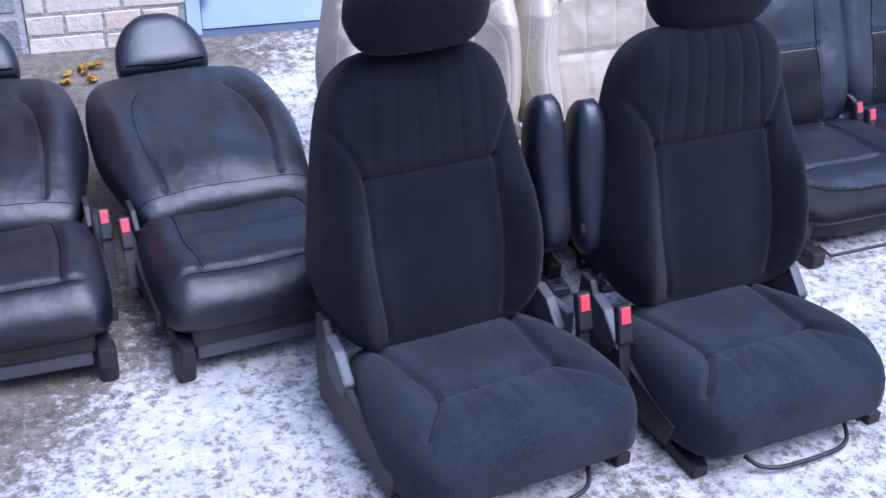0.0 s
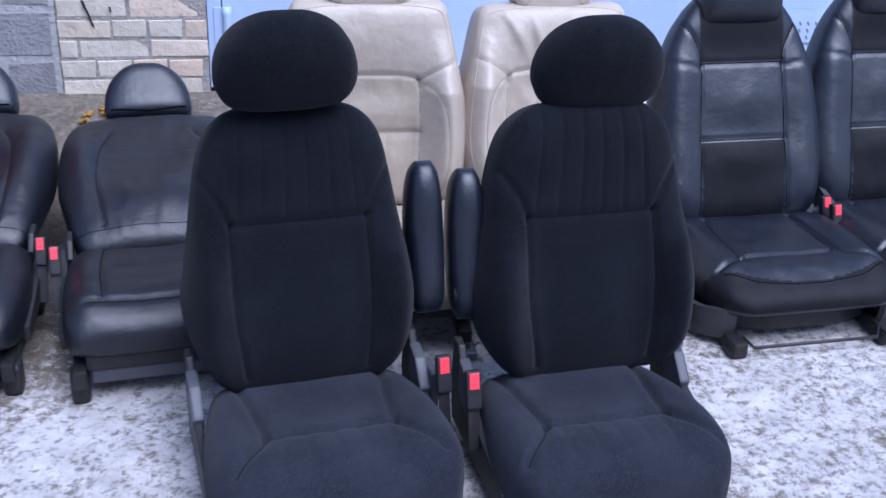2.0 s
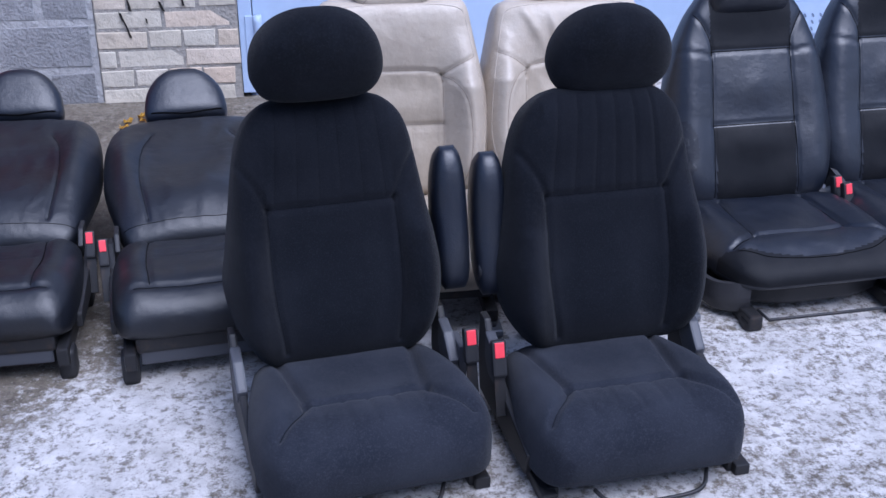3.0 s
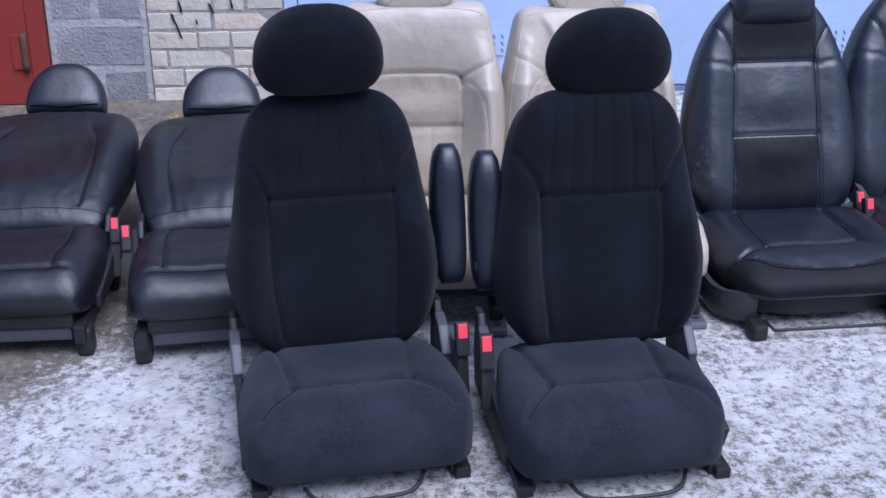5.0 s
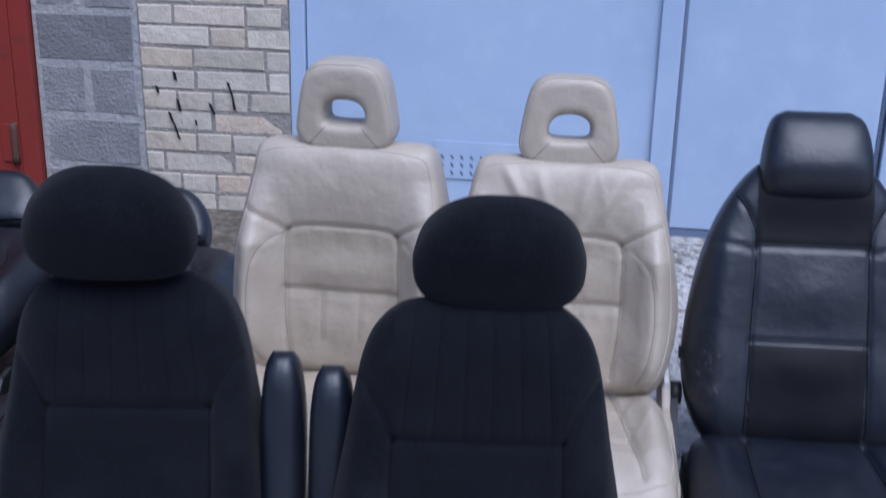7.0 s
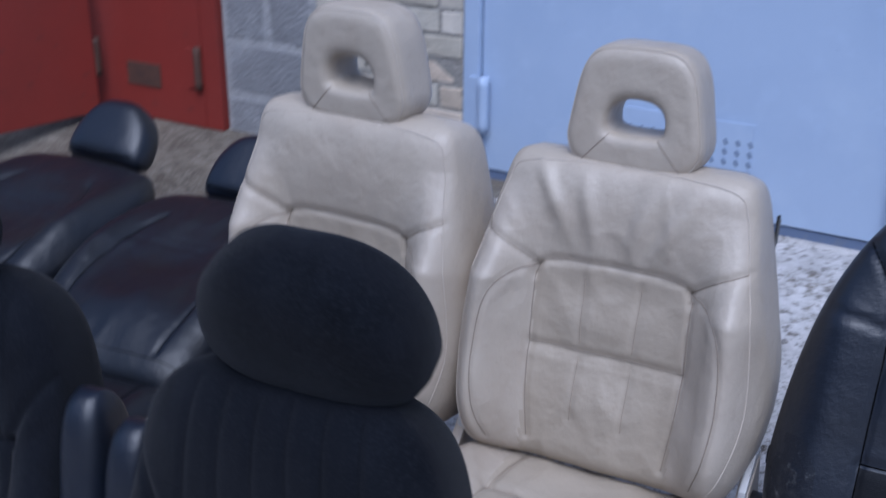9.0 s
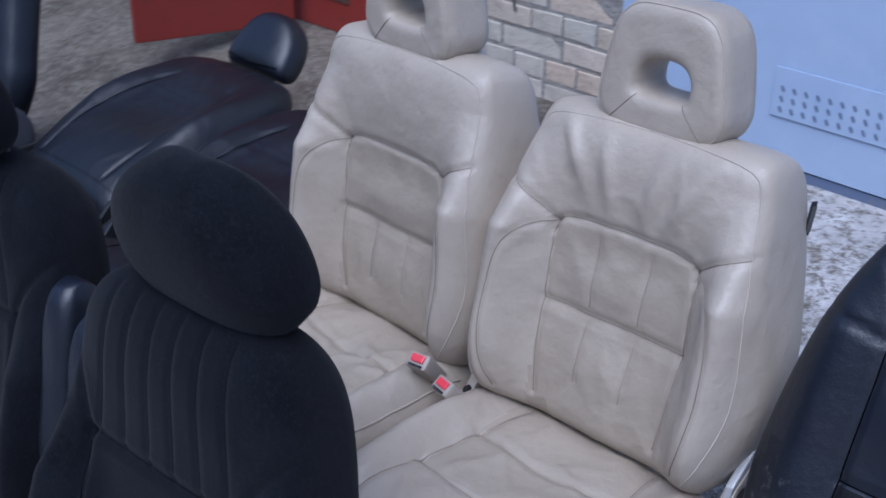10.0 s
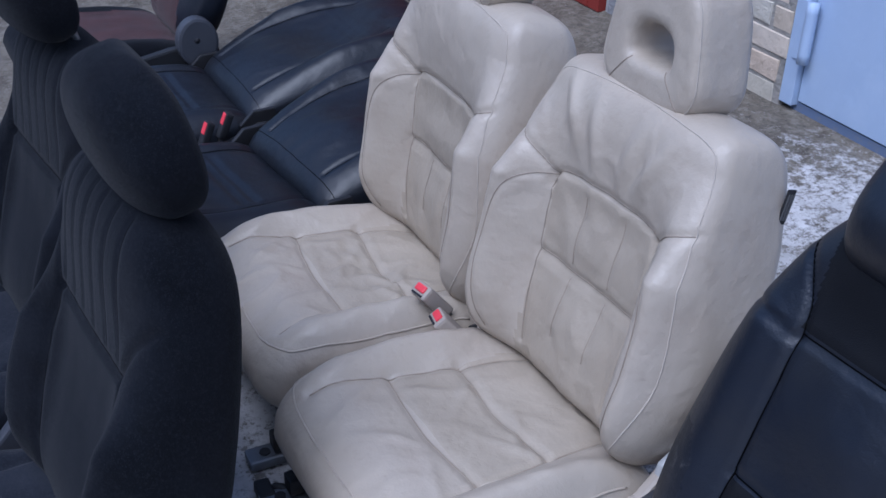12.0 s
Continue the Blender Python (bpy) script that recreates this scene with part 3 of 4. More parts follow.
def fabric_seat(x, y, yaw, arm_side, label, ribbed):
    root = seat_root("car_seat", label, "fabric seats", x, y, yaw)
    BW = [(v, w * (0.96 if arm_side > 0 else 0.985)) for v, w in F_BACK_W]
    CW = [(v, w * (0.965 if arm_side > 0 else 0.905)) for v, w in F_CUSH_W]
    b_line = arc([(-0.135, 0.04), (-0.15, 0.2), (-0.148, 0.375)], 6)
    top = [(-0.148, 0.375), (0.148, 0.375)]
    flare = arc([(-0.148, 0.375), (-0.172, 0.43), (-0.205, 0.48)], 4)
    ribs = [[(k * 0.050, 0.38), (k * 0.043, 0.60)] for k in (-2.6, -1.55, -0.5, 0.5, 1.55, 2.6)]

    def relief(px, pz, u):
        d = 0.084 * bell(abs(px) - 0.216, 0.058) * (1 if pz < 0.29 else max(1 - (pz - 0.29) / 0.20, 0) ** 1.4)
        return d + 0.012 * bell(pz - 0.13, 0.1) * bell(px, 0.12) + 0.008 * bell(pz - 0.52, 0.1)
    back = Pad(0.622, BW, 0.07, 0.095, 3.2, 7, [b_line, mirrored(b_line), top, flare, mirrored(flare)], relief,
               lambda v: 0.02 * math.sin(v * math.pi) - 0.03 * v * v, 0.0016, x, 0.011, 0.007)
    rib_pad = Pad(0.622, BW, 0.07, 0.095, 3.2, 7, back.seams, relief, back.bend, 0.0016, x, 0.008, 0.007)
    rib_pad.fine, rib_pad.fine_depth = ribs, 0.0018 if arm_side > 0 else 0.0034
    bt = Matrix.Translation((0.0 if arm_side > 0 else 0.042, 0, 0)) @ back_turn(0.03, 0.148, 17)
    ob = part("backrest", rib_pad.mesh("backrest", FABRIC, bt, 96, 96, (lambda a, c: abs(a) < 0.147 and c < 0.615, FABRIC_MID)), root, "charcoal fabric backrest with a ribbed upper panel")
    for line in (b_line, mirrored(b_line), top):
        part("seam", rib_pad.thread("seam", line, 0.0006, BLACK_SEAM, bt, 0.0), ob)
    for line in ribs:
        part("rib_seam", rib_pad.thread("rib_seam", line, 0.0003, BLACK_SEAM, bt, 0.0001), ob)

    # headrest: a wide rounded pillow on two short posts
    hw = [(0, 0.095), (0.08, 0.125), (0.25, 0.146), (0.42, 0.149), (0.58, 0.142), (0.73, 0.125), (0.86, 0.096), (0.95, 0.058), (1, 0.02)]
    head = Pad(0.214, hw, 0.070, 0.048, 2.6, 3.2, [], lambda a, c, u: 0.006 * bell(c - 0.12, 0.07), None, 0.0012, x + 3)
    ht = bt @ Matrix.Translation((0.027 if arm_side < 0 else -0.014, -0.054 if arm_side < 0 else -0.118, 0.706 if arm_side < 0 else 0.714)) @ Matrix.Rotation(radians(29), 4, "X") @ Matrix.Translation((0, 0, -0.107))
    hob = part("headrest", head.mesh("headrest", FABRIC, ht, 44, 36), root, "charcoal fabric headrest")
    for px in (-0.058, 0.058):
        part("headrest_post", tube("headrest_post", [bt @ Vector((px, -0.012, 0.58)), bt @ Vector((px, -0.022 if arm_side < 0 else -0.07, 0.68))], 0.007, METAL, 8), hob, "steel headrest post")

    # cushion
    c_line = [(-0.132, 0.185), (0.132, 0.185)]
    c_side = arc([(-0.132, 0.185), (-0.156, 0.135), (-0.208, 0.07)], 5)
    c_back = [(-0.132, 0.185), (-0.162, 0.45)]
    c_front = arc([(-0.23, 0.085), (-0.1, 0.06), (0.1, 0.06), (0.23, 0.085)], 6)
    c_ribs = [[(k * 0.055, 0.07), (k * 0.055, 0.175)] for k in (-2, -1, 0, 1, 2)] if ribbed else []

    def c_relief(px, pz, u):
        return 0.036 * bell(abs(px) - 0.215, 0.06) * bell(pz - 0.22, 0.2) - 0.012 * bell(pz - 0.3, 0.1) * bell(px, 0.16) + 0.010 * bell(pz - 0.10, 0.07)
    seat = Pad(0.49, CW, 0.085, 0.088, 3.4, 5.5, [c_line, c_side, mirrored(c_side), c_back, mirrored(c_back)], c_relief, None, 0.0032, x + 7, 0.015, 0.010, 0, 12)
    seat.fine, seat.fine_depth = c_ribs, 0.0038
    ct = Matrix.Translation((0 if arm_side > 0 else -0.012, 0, 0)) @ cushion_turn(0.49, 0.075, 0.092, 4)
    cob = part("cushion", seat.mesh("cushion", FABRIC_TOPLIT, ct, 88, 84), root, "charcoal fabric seat cushion, coloured paler for light from above")
    for line in (c_line, c_side, mirrored(c_side)):
        part("seam", seat.thread("seam", line, 0.0016 if line is c_line else 0.0006, BLACK_SEAM, ct, 0.0004 if line is c_line else 0.0), cob)

    # base: side plates, recliner, sliding rails and the release bar
    for s in (-1, 1):
        side = [(-0.28, 0.03), (-0.30, 0.09), (-0.2, 0.11), (0.0, 0.16), (0.05, 0.24), (0.09, 0.24), (0.1, 0.12), (0.08, 0.03)]
        part("side_plate", prism("side_plate", side, 0.018, PLASTIC, "x", s * 0.250, 0.005), root, "black plastic side cover")
        rec = [(-0.06, 0.12), (-0.07, 0.155), (-0.02, 0.205), (0.03, 0.22), (0.03, 0.15), (0.0, 0.12)]
        part("recliner", prism("recliner", rec, 0.026, PLASTIC_GREY, "x", s * 0.250, 0.006), root, "grey plastic recliner cover")
        part("rail", box("rail", (0.035, 0.40, 0.028), (s * 0.225, -0.165, 0.016), DARK_METAL, 0.004), root, "black steel sliding rail")
        part("rail_foot", box("rail_foot", (0.030, 0.042, 0.036), (s * 0.213, -0.325, 0.015), PLASTIC, 0.008), root)
    bar = arc([(-0.13, 0.0), (-0.11, -0.03), (-0.06, -0.045), (0.06, -0.045), (0.11, -0.03), (0.135, 0.01)], 4)
    part("release_bar", tube("release_bar", [(a, -0.375 + c, 0.035 + c * 0.3) for a, c in bar], 0.005, DARK_METAL, 8), root, "bent wire release bar")
    buckle(root, 0.278 if arm_side > 0 else -0.268, -0.115, 0.17 if arm_side > 0 else 0.182, -16, 0)
    if arm_side > 0:
        part("buckle_bracket", box("buckle_bracket", (0.02, 0.08, 0.10), (arm_side * 0.272, -0.03, 0.14), PLASTIC_GREY, 0.006), root)

    # folded-up armrest
    aw = [(0, 0.025), (0.08, 0.035), (0.3, 0.041), (0.7, 0.040), (0.92, 0.031), (1, 0.018)]
    arm = Pad(0.345, aw, 0.05, 0.05, 2.6, 4, [], None, lambda v: 0.012 * math.sin(v * math.pi), 0.001, 5)
    at = back_turn(0.01, 0.0, 14) @ Matrix.Translation((0.281 if arm_side > 0 else -0.222, -0.05 if arm_side > 0 else 0.03, 0.288))
    aob = part("armrest", arm.mesh("armrest", LEATHER, at, 24, 40), root, "black leather armrest folded up")
    part("armrest_pivot", tube("armrest_pivot", [(arm_side * 0.235, 0.12, 0.335), (0.30 if arm_side > 0 else -0.258, 0.12, 0.335)], 0.024, PLASTIC, 12), aob)
    return root


fabric_seat(2.048, 1.872, 9, 1, "charcoal fabric car seat with a folded armrest, standing on snowy concrete", True)
fabric_seat(2.644, 1.852, 6, -1, "charcoal fabric car seat with its armrest up, beside its twin", True)


# ---- low black leather seats, reclined ----
def reclined_seat(x, y, yaw, lean, inner, label):
    root = seat_root("car_seat", label, "reclined leather seats", x, y, yaw)
    bw = [(0, 0.20), (0.05, 0.225), (0.2, 0.245), (0.45, 0.272), (0.65, 0.27), (0.8, 0.258), (0.9, 0.238), (0.97, 0.205), (1, 0.165)]
    v_line = arc([(-0.15, 0.06), (-0.165, 0.25), (-0.15, 0.42), (-0.12, 0.5)], 5)
    low = [(-0.22, 0.045), (0.22, 0.045)]
    folds = [[(-0.13, 0.425), (0.13, 0.42)], [(-0.13, 0.40), (0.13, 0.398)]]

    def relief(px, pz, u):
        return 0.055 * bell(abs(px) - 0.215, 0.055) * bell(pz - 0.33, 0.19) + 0.022 * bell(pz - 0.16, 0.09) * bell(px, 0.16) - 0.014 * bell(pz - 0.36, 0.1) * bell(px, 0.1)
    back = Pad(0.655, bw, 0.075, 0.05, 3.0, 6, [v_line, mirrored(v_line)], relief, lambda v: -0.012 * v * v, 0.0045, x * 3, 0.0065, 0.006, 0.002)
    back.fine, back.fine_depth = folds, 0.0022
    bt = back_turn(0.02, 0.185, lean + 4)
    ob = part("backrest", back.mesh("backrest", LEATHER_BROWN, bt, 84, 84), root, "worn black leather backrest laid back")
    for line in (v_line, mirrored(v_line), low):
        part("seam", back.thread("seam", line, 0.0010, BLACK_SEAM, bt, 0.0002), ob)
    hw = [(0, 0.115), (0.08, 0.13), (0.3, 0.132), (0.55, 0.122), (0.78, 0.095), (0.93, 0.06), (1, 0.03)]
    lip = arc([(-0.112, 0.024), (0, 0.014), (0.112, 0.024)], 6)
    head = Pad(0.19, hw, 0.058, 0.05, 3.0, 5, [], None, None, 0.001, 2, 0.006, 0.006)
    ht = bt @ Matrix.Translation((0, -0.02, 0.672)) @ Matrix.Rotation(radians(35), 4, "X")
    hob = part("headrest", head.mesh("headrest", LEATHER, ht, 44, 44), root, "smooth black leather headrest")
    part("seam", head.thread("seam", lip, 0.0026, BLACK_SEAM, ht, 0.0), hob)
    for px in (-0.05, 0.05):
        part("headrest_post", tube("headrest_post", [bt @ Vector((px, 0.0, 0.61)), bt @ Vector((px, -0.012, 0.71))], 0.006, METAL, 8), hob)

    cw = [(0, 0.215), (0.04, 0.235), (0.15, 0.255), (0.5, 0.26), (0.8, 0.25), (1, 0.23)]
    s_line = arc([(-0.16, 0.08), (-0.165, 0.25), (-0.15, 0.46)], 5)
    folds = [[(-0.14, 0.30), (0.14, 0.30)], [(-0.14, 0.275), (0.14, 0.275)], [(-0.2, 0.07), (0.2, 0.07)]]

    def c_relief(px, pz, u):
        return 0.022 * bell(abs(px) - 0.21, 0.05) + 0.014 * bell(pz - 0.12, 0.07) - 0.01 * bell(pz - 0.38, 0.1) * bell(px, 0.14)
    seat = Pad(0.46, cw, 0.085, 0.06, 3.4, 4.5, [s_line, mirrored(s_line)] + folds, c_relief, None, 0.004, x * 5, 0.007, 0.007, 0.0015)
    ct = cushion_turn(0.46, 0.05, 0.145, 2)
    cob = part("cushion", seat.mesh("cushion", LEATHER_BROWN, ct, 60, 56), root, "worn black leather seat cushion")
    for line in (s_line, mirrored(s_line), folds[2]):
        part("seam", seat.thread("seam", line, 0.0013, BLACK_SEAM, ct, 0.0002), cob)
    part("front_plate", box("front_plate", (0.40, 0.02, 0.07), (0, -0.375, 0.085), PLASTIC_GREY, 0.006), root, "grey plastic front plate", None)
    part("seat_pan", box("seat_pan", (0.42, 0.40, 0.05), (0, -0.19, 0.11), DARK_METAL, 0.01), root)
    for s in (-1, 1):
        part("rail", box("rail", (0.03, 0.46, 0.05), (s * 0.225, -0.18, 0.075), DARK_METAL, 0.005), root, "black steel sliding rail")
        for fy in (-0.36, 0.03):
            part("foot", box("foot", (0.045, 0.06, 0.085), (s * 0.228, fy, 0.04), PLASTIC, 0.014), root, "black plastic foot")
        part("side_cover", prism("side_cover", [(-0.30, 0.10), (-0.30, 0.14), (-0.05, 0.17), (0.04, 0.205), (0.09, 0.20), (0.10, 0.15), (0.05, 0.10)], 0.02, PLASTIC, "x", s * 0.258, 0.006), root)
        part("recliner", prism("recliner", [(0.0, 0.16), (-0.01, 0.20), (0.03, 0.235), (0.09, 0.235), (0.10, 0.19), (0.05, 0.16)], 0.014, PLASTIC, "x", s * 0.240, 0.004), root, "dark steel recliner bracket")
    buckle(root, inner * 0.275, -0.075, 0.19, -25, 0, h=0.075, w=0.028)
    return root


reclined_seat(1.70, 2.50, 7, 76, -1, "worn black leather car seat reclined far back, on concrete")
reclined_seat(1.115, 2.52, 2, 75, 1, "worn black leather car seat with its backrest laid back")


# ---- beige leather seats ----
def ring_headrest(name, material, m):
    """A headrest with an oval opening through it."""
    no, ns = 72, 40
    verts, faces = [], []
    for i in range(no):
        a = 2 * math.pi * i / no
        c, s = math.cos(a), math.sin(a)
        k = (abs(c) ** 4.2 + abs(s) ** 4.2) ** (-1 / 4.2)
        oz = 0.105 + 0.108 * k * s
        ox = 0.120 * k * c * (1 - 0.22 * max(oz - 0.05, 0) / 0.16)
        ix, iz = 0.048 * (abs(c) ** (0.85 if s > 0 else 0.5)) * (1 if c > 0 else -1), 0.086 + (0.036 if s > 0 else 0.022) * (abs(s) ** (0.9 if s > 0 else 0.5)) * (1 if s > 0 else -1)
        for j in range(ns):
            p = 2 * math.pi * j / ns
            k2 = (abs(math.cos(p)) ** 5 + abs(math.sin(p)) ** 5) ** -0.2
            t = (1 - math.cos(p) * k2) / 2
            dep = 0.056 * math.sin(p) * k2
            z = oz + (iz - oz) * t
            verts.append(m @ Vector((ox + (ix - ox) * t, -dep + 0.05 * (z - 0.1) * -0.5, z)))
    for i in range(no):
        for j in range(ns):
            q, r = (i + 1) % no, (j + 1) % ns
            faces.append((i * ns + j, q * ns + j, q * ns + r, i * ns + r))
    out = m.to_3x3() @ Vector((0, -0.0006, 0))
    rim = [verts[i * ns + ns // 8] + out for i in range(no)]
    seams = [[verts[i * ns + j] + m.to_3x3() @ Vector((0, -0.0004, 0)) for j in range(5, 16)] for i in (round(no * 0.64), round(no * 0.86))]
    return mesh_from(name, verts, faces, material), seams, rim


def beige_seat(x, y, yaw, lean, inner, label, worn, pitch=2.9):
    root = seat_root("car_seat", label, "beige leather seats", x, y, yaw, pitch)
    bw = [(0, 0.205), (0.05, 0.236), (0.15, 0.262), (0.3, 0.279), (0.45, 0.277), (0.6, 0.259), (0.75, 0.240), (0.85, 0.228), (0.94, 0.216), (0.98, 0.202), (1, 0.175)]
    panel = arc([(-0.125, 0.05), (-0.138, 0.18), (-0.138, 0.355)], 6)
    arch = arc([(-0.138, 0.35), (-0.122, 0.378), (-0.05, 0.386), (0.05, 0.386), (0.122, 0.378), (0.138, 0.35)], 5)
    bolster = arc([(-0.134, 0.368), (-0.172, 0.35), (-0.203, 0.30), (-0.214, 0.20), (-0.205, 0.11), (-0.185, 0.045)], 6)
    wing = arc([(-0.134, 0.370), (-0.18, 0.40), (-0.226, 0.422)], 5)
    cross = [(-0.138, 0.226), (0.138, 0.226)]
    cross2 = [(-0.138, 0.214), (0.138, 0.214)]
    pleats = [[(k * 0.047, 0.10), (k * 0.047, 0.212)] for k in (-1, 1)] + [[(k * 0.047, 0.24), (k * 0.05, 0.36)] for k in (-1, 1)]
    top_z = 0.572 if worn else 0.59
    edge = arc([(-0.205, 0.03), (-0.236, 0.09), (-0.254, 0.19), (-0.244, 0.33), (-0.226, 0.42), (-0.206, top_z - 0.065), (-0.184, top_z - 0.03), (-0.1, top_z - 0.018), (0, top_z - 0.015)], 5)

    def relief(px, pz, u):
        d = 0.098 * bell(abs(px) - 0.220, 0.058) * bell(max(0.13 - pz, 0), 0.16) * (1 if pz < 0.34 else max(1 - (pz - 0.34) / 0.17, 0) ** 1.3) + 0.014 * bell(pz - 0.46, 0.09)
        d += 0.010 * bell(pz - 0.28, 0.045) * bell(px, 0.13) + 0.010 * bell(pz - 0.14, 0.05) * bell(px, 0.13)
        if worn:  # slack leather below the shoulder
            for k, (fx, fz, slope) in enumerate(((-0.13, 0.50, 0.5), (-0.06, 0.47, 0.25), (0.05, 0.46, -0.2), (0.12, 0.45, -0.5))):
                d += 0.011 * bell(px - fx - slope * (0.52 - pz), 0.016) * bell(pz - fz, 0.06)
            d += 0.012 * bell(math.hypot(px + 0.19, (pz - 0.37) * 0.7), 0.03)
        return d
    back = Pad(top_z, bw, 0.078, 0.090, 5.0, 12, [panel, mirrored(panel), arch, wing, mirrored(wing), cross], relief,
               lambda v: 0.012 * math.sin(v * math.pi) - 0.035 * v * v, 0.0048 if worn else 0.0034, x * 2.3, 0.007, 0.006, 0.0025 if worn else 0.001, 12)
    back.thin = 0.75
    back.fine = [cross2, bolster, mirrored(bolster)] + pleats[: 4 if worn else 2]
    bt = back_turn(0.06, 0.21, lean)
    ob = part("backrest", back.mesh("backrest", BEIGE, bt, 110, 110, (lambda a, c: abs(a) < 0.136 and c < 0.38, BEIGE_WORN_SHADED)), root, "creased beige leather backrest" if worn else "beige leather backrest")
    for line in (panel, mirrored(panel), arch, wing, mirrored(wing), bolster, mirrored(bolster), cross):
        part("seam", back.thread("seam", line, 0.0010, BEIGE_CREASE, bt, 0.0002), ob)
    for line in pleats[: 4 if worn else 2]:
        part("pleat", back.thread("pleat", line, 0.0007, BEIGE_CREASE, bt, 0.0001), ob)
    for line in (edge, mirrored(edge)):
        part("stitching", back.thread("stitching", line, 0.0012, BEIGE_SEAM, bt, 0.0004), ob, "pale topstitching")
    part("back_panel", box("back_panel", (0.34, 0.016, 0.16), (0, 0.078, 0.40), BEIGE_PLASTIC, 0.009), root, "beige plastic back panel", bt)

    ht = bt @ Matrix.Translation((0, -0.035, top_z - 0.020)) @ Matrix.Rotation(radians(8), 4, "X")
    ring, ring_seams, ring_rim = ring_headrest("headrest", BEIGE, ht)
    hob = part("headrest", ring, root, "beige leather headrest with an oval opening")
    part("stitching", tube("stitching", ring_rim, 0.0011, BEIGE_SEAM, 5, True), hob, "pale topstitching")
    for line in ring_seams:
        part("seam", tube("seam", line, 0.0009, BEIGE_CREASE, 5), hob)
    for s in (-1, 1):
        part("headrest_post", tube("headrest_post", [bt @ Vector((s * 0.06, -0.02, top_z - 0.05)), bt @ Vector((s * 0.06, -0.03, top_z + 0.02))], 0.007, METAL, 8), hob)

    cw = [(0, 0.20), (0.03, 0.228), (0.1, 0.252), (0.4, 0.268), (0.75, 0.262), (0.92, 0.245), (1, 0.22)]
    inset = arc([(-0.13, 0.46), (-0.15, 0.3), (-0.165, 0.16), (-0.18, 0.06)], 5)
    across = arc([(-0.16, 0.20), (0, 0.185), (0.16, 0.20)], 5)
    across2 = arc([(-0.15, 0.335), (0, 0.325), (0.15, 0.335)], 5)
    twin_lines = [[(a, c + 0.009) for a, c in across], [(a, c + 0.009) for a, c in across2]]
    rim = arc([(-0.243, 0.42), (-0.252, 0.25), (-0.242, 0.09), (-0.205, 0.04), (-0.1, 0.028), (0.1, 0.028), (0.205, 0.04), (0.242, 0.09), (0.252, 0.25), (0.243, 0.42)], 5)

    def c_relief(px, pz, u):
        d = 0.056 * bell(abs(px) - 0.218, 0.043) * bell(pz - 0.26, 0.24) + 0.010 * bell(pz - 0.11, 0.06) - 0.012 * bell(pz - 0.36, 0.1) * bell(px, 0.12)
        for k in range(7):  # soft sitting folds
            a = k * 1.7 + x * 3
            cx, cz, dx, dz = 0.13 * math.sin(a * 2.1), 0.24 + 0.12 * math.sin(a * 1.3), math.cos(a), math.sin(a)
            along, off = (px - cx) * dx + (pz - cz) * dz, -(px - cx) * dz + (pz - cz) * dx
            d += (0.005 if worn else 0.006) * bell(off, 0.009) * bell(along, 0.06)
        if not worn:  # crumpled leather in the middle channel
            d += 0.008 * noise.noise((px * 32, pz * 46, 4)) * bell(pz - 0.265, 0.055) * bell(px + 0.01, 0.11)
        return d
    seat = Pad(0.51, cw, 0.085, 0.08, 3.8, 5, [inset, mirrored(inset), across, across2], c_relief, None, 0.005, x * 4, 0.008, 0.007, 0.006 if not worn else 0.003)
    seat.fine, seat.fine_depth = twin_lines, 0.0030
    ct = cushion_turn(0.51, 0.06, 0.155, 3)
    cob = part("cushion", seat.mesh("cushion", BEIGE, ct, 96, 92, (lambda a, c: abs(a) < 0.15 and c > 0.2, BEIGE_WORN_SHADED)), root, "wrinkled, stained beige leather seat cushion")
    for line in (inset, mirrored(inset), across, across2):
        part("seam", seat.thread("seam", line, 0.0010, BEIGE_CREASE, ct, 0.0002), cob)
    part("piping", seat.thread("piping", rim, 0.0024, BEIGE, ct, 0.0003), cob, "pale piping round the cushion")

    part("seat_pan", box("seat_pan", (0.44, 0.42, 0.06), (0, -0.2, 0.12), DARK_METAL, 0.012), root, "black steel seat pan")
    for s in (-1, 1):
        part("side_cover", prism("side_cover", [(-0.32, 0.13), (-0.30, 0.18), (-0.02, 0.22), (0.03, 0.265), (0.10, 0.30), (0.12, 0.2), (0.06, 0.12)], 0.022, BEIGE_PLASTIC, "x", s * 0.262, 0.007), root, "beige plastic side cover")
        part("recliner", prism("recliner", [(0.0, 0.2), (0.02, 0.27), (0.08, 0.31), (0.12, 0.30), (0.11, 0.22)], 0.014, WHITE_METAL, "x", s * 0.262, 0.004), root, "pale steel recliner bracket")
        part("rail", box("rail", (0.035, 0.48, 0.035), (s * 0.215, -0.19, 0.045), DARK_METAL, 0.005), root, "black steel sliding rail")
        part("riser", prism("riser", [(-0.36, 0.03), (-0.34, 0.14), (-0.24, 0.14), (-0.26, 0.06), (0.0, 0.05), (0.02, 0.14), (0.08, 0.14), (0.06, 0.03)], 0.012, DARK_METAL, "x", s * 0.215, 0.003), root)
        foot = part("foot", box("foot", (0.05, 0.10, 0.02), (s * 0.215, -0.43, 0.014), METAL, 0.006), root, "steel mounting foot")
        part("bolt_hole", prism("bolt_hole", [(s * 0.215 + 0.011 * math.cos(a * 0.785), -0.445 + 0.011 * math.sin(a * 0.785)) for a in range(8)], 0.003, HOLE, "z", 0.0255, 0), foot)
    buckle(root, inner * 0.23, -0.055 if worn else -0.075, 0.225 if worn else 0.255, 38, 12 * inner, BEIGE_PLASTIC, "beige seat belt buckle with a red button", 0.085, 0.044, True)
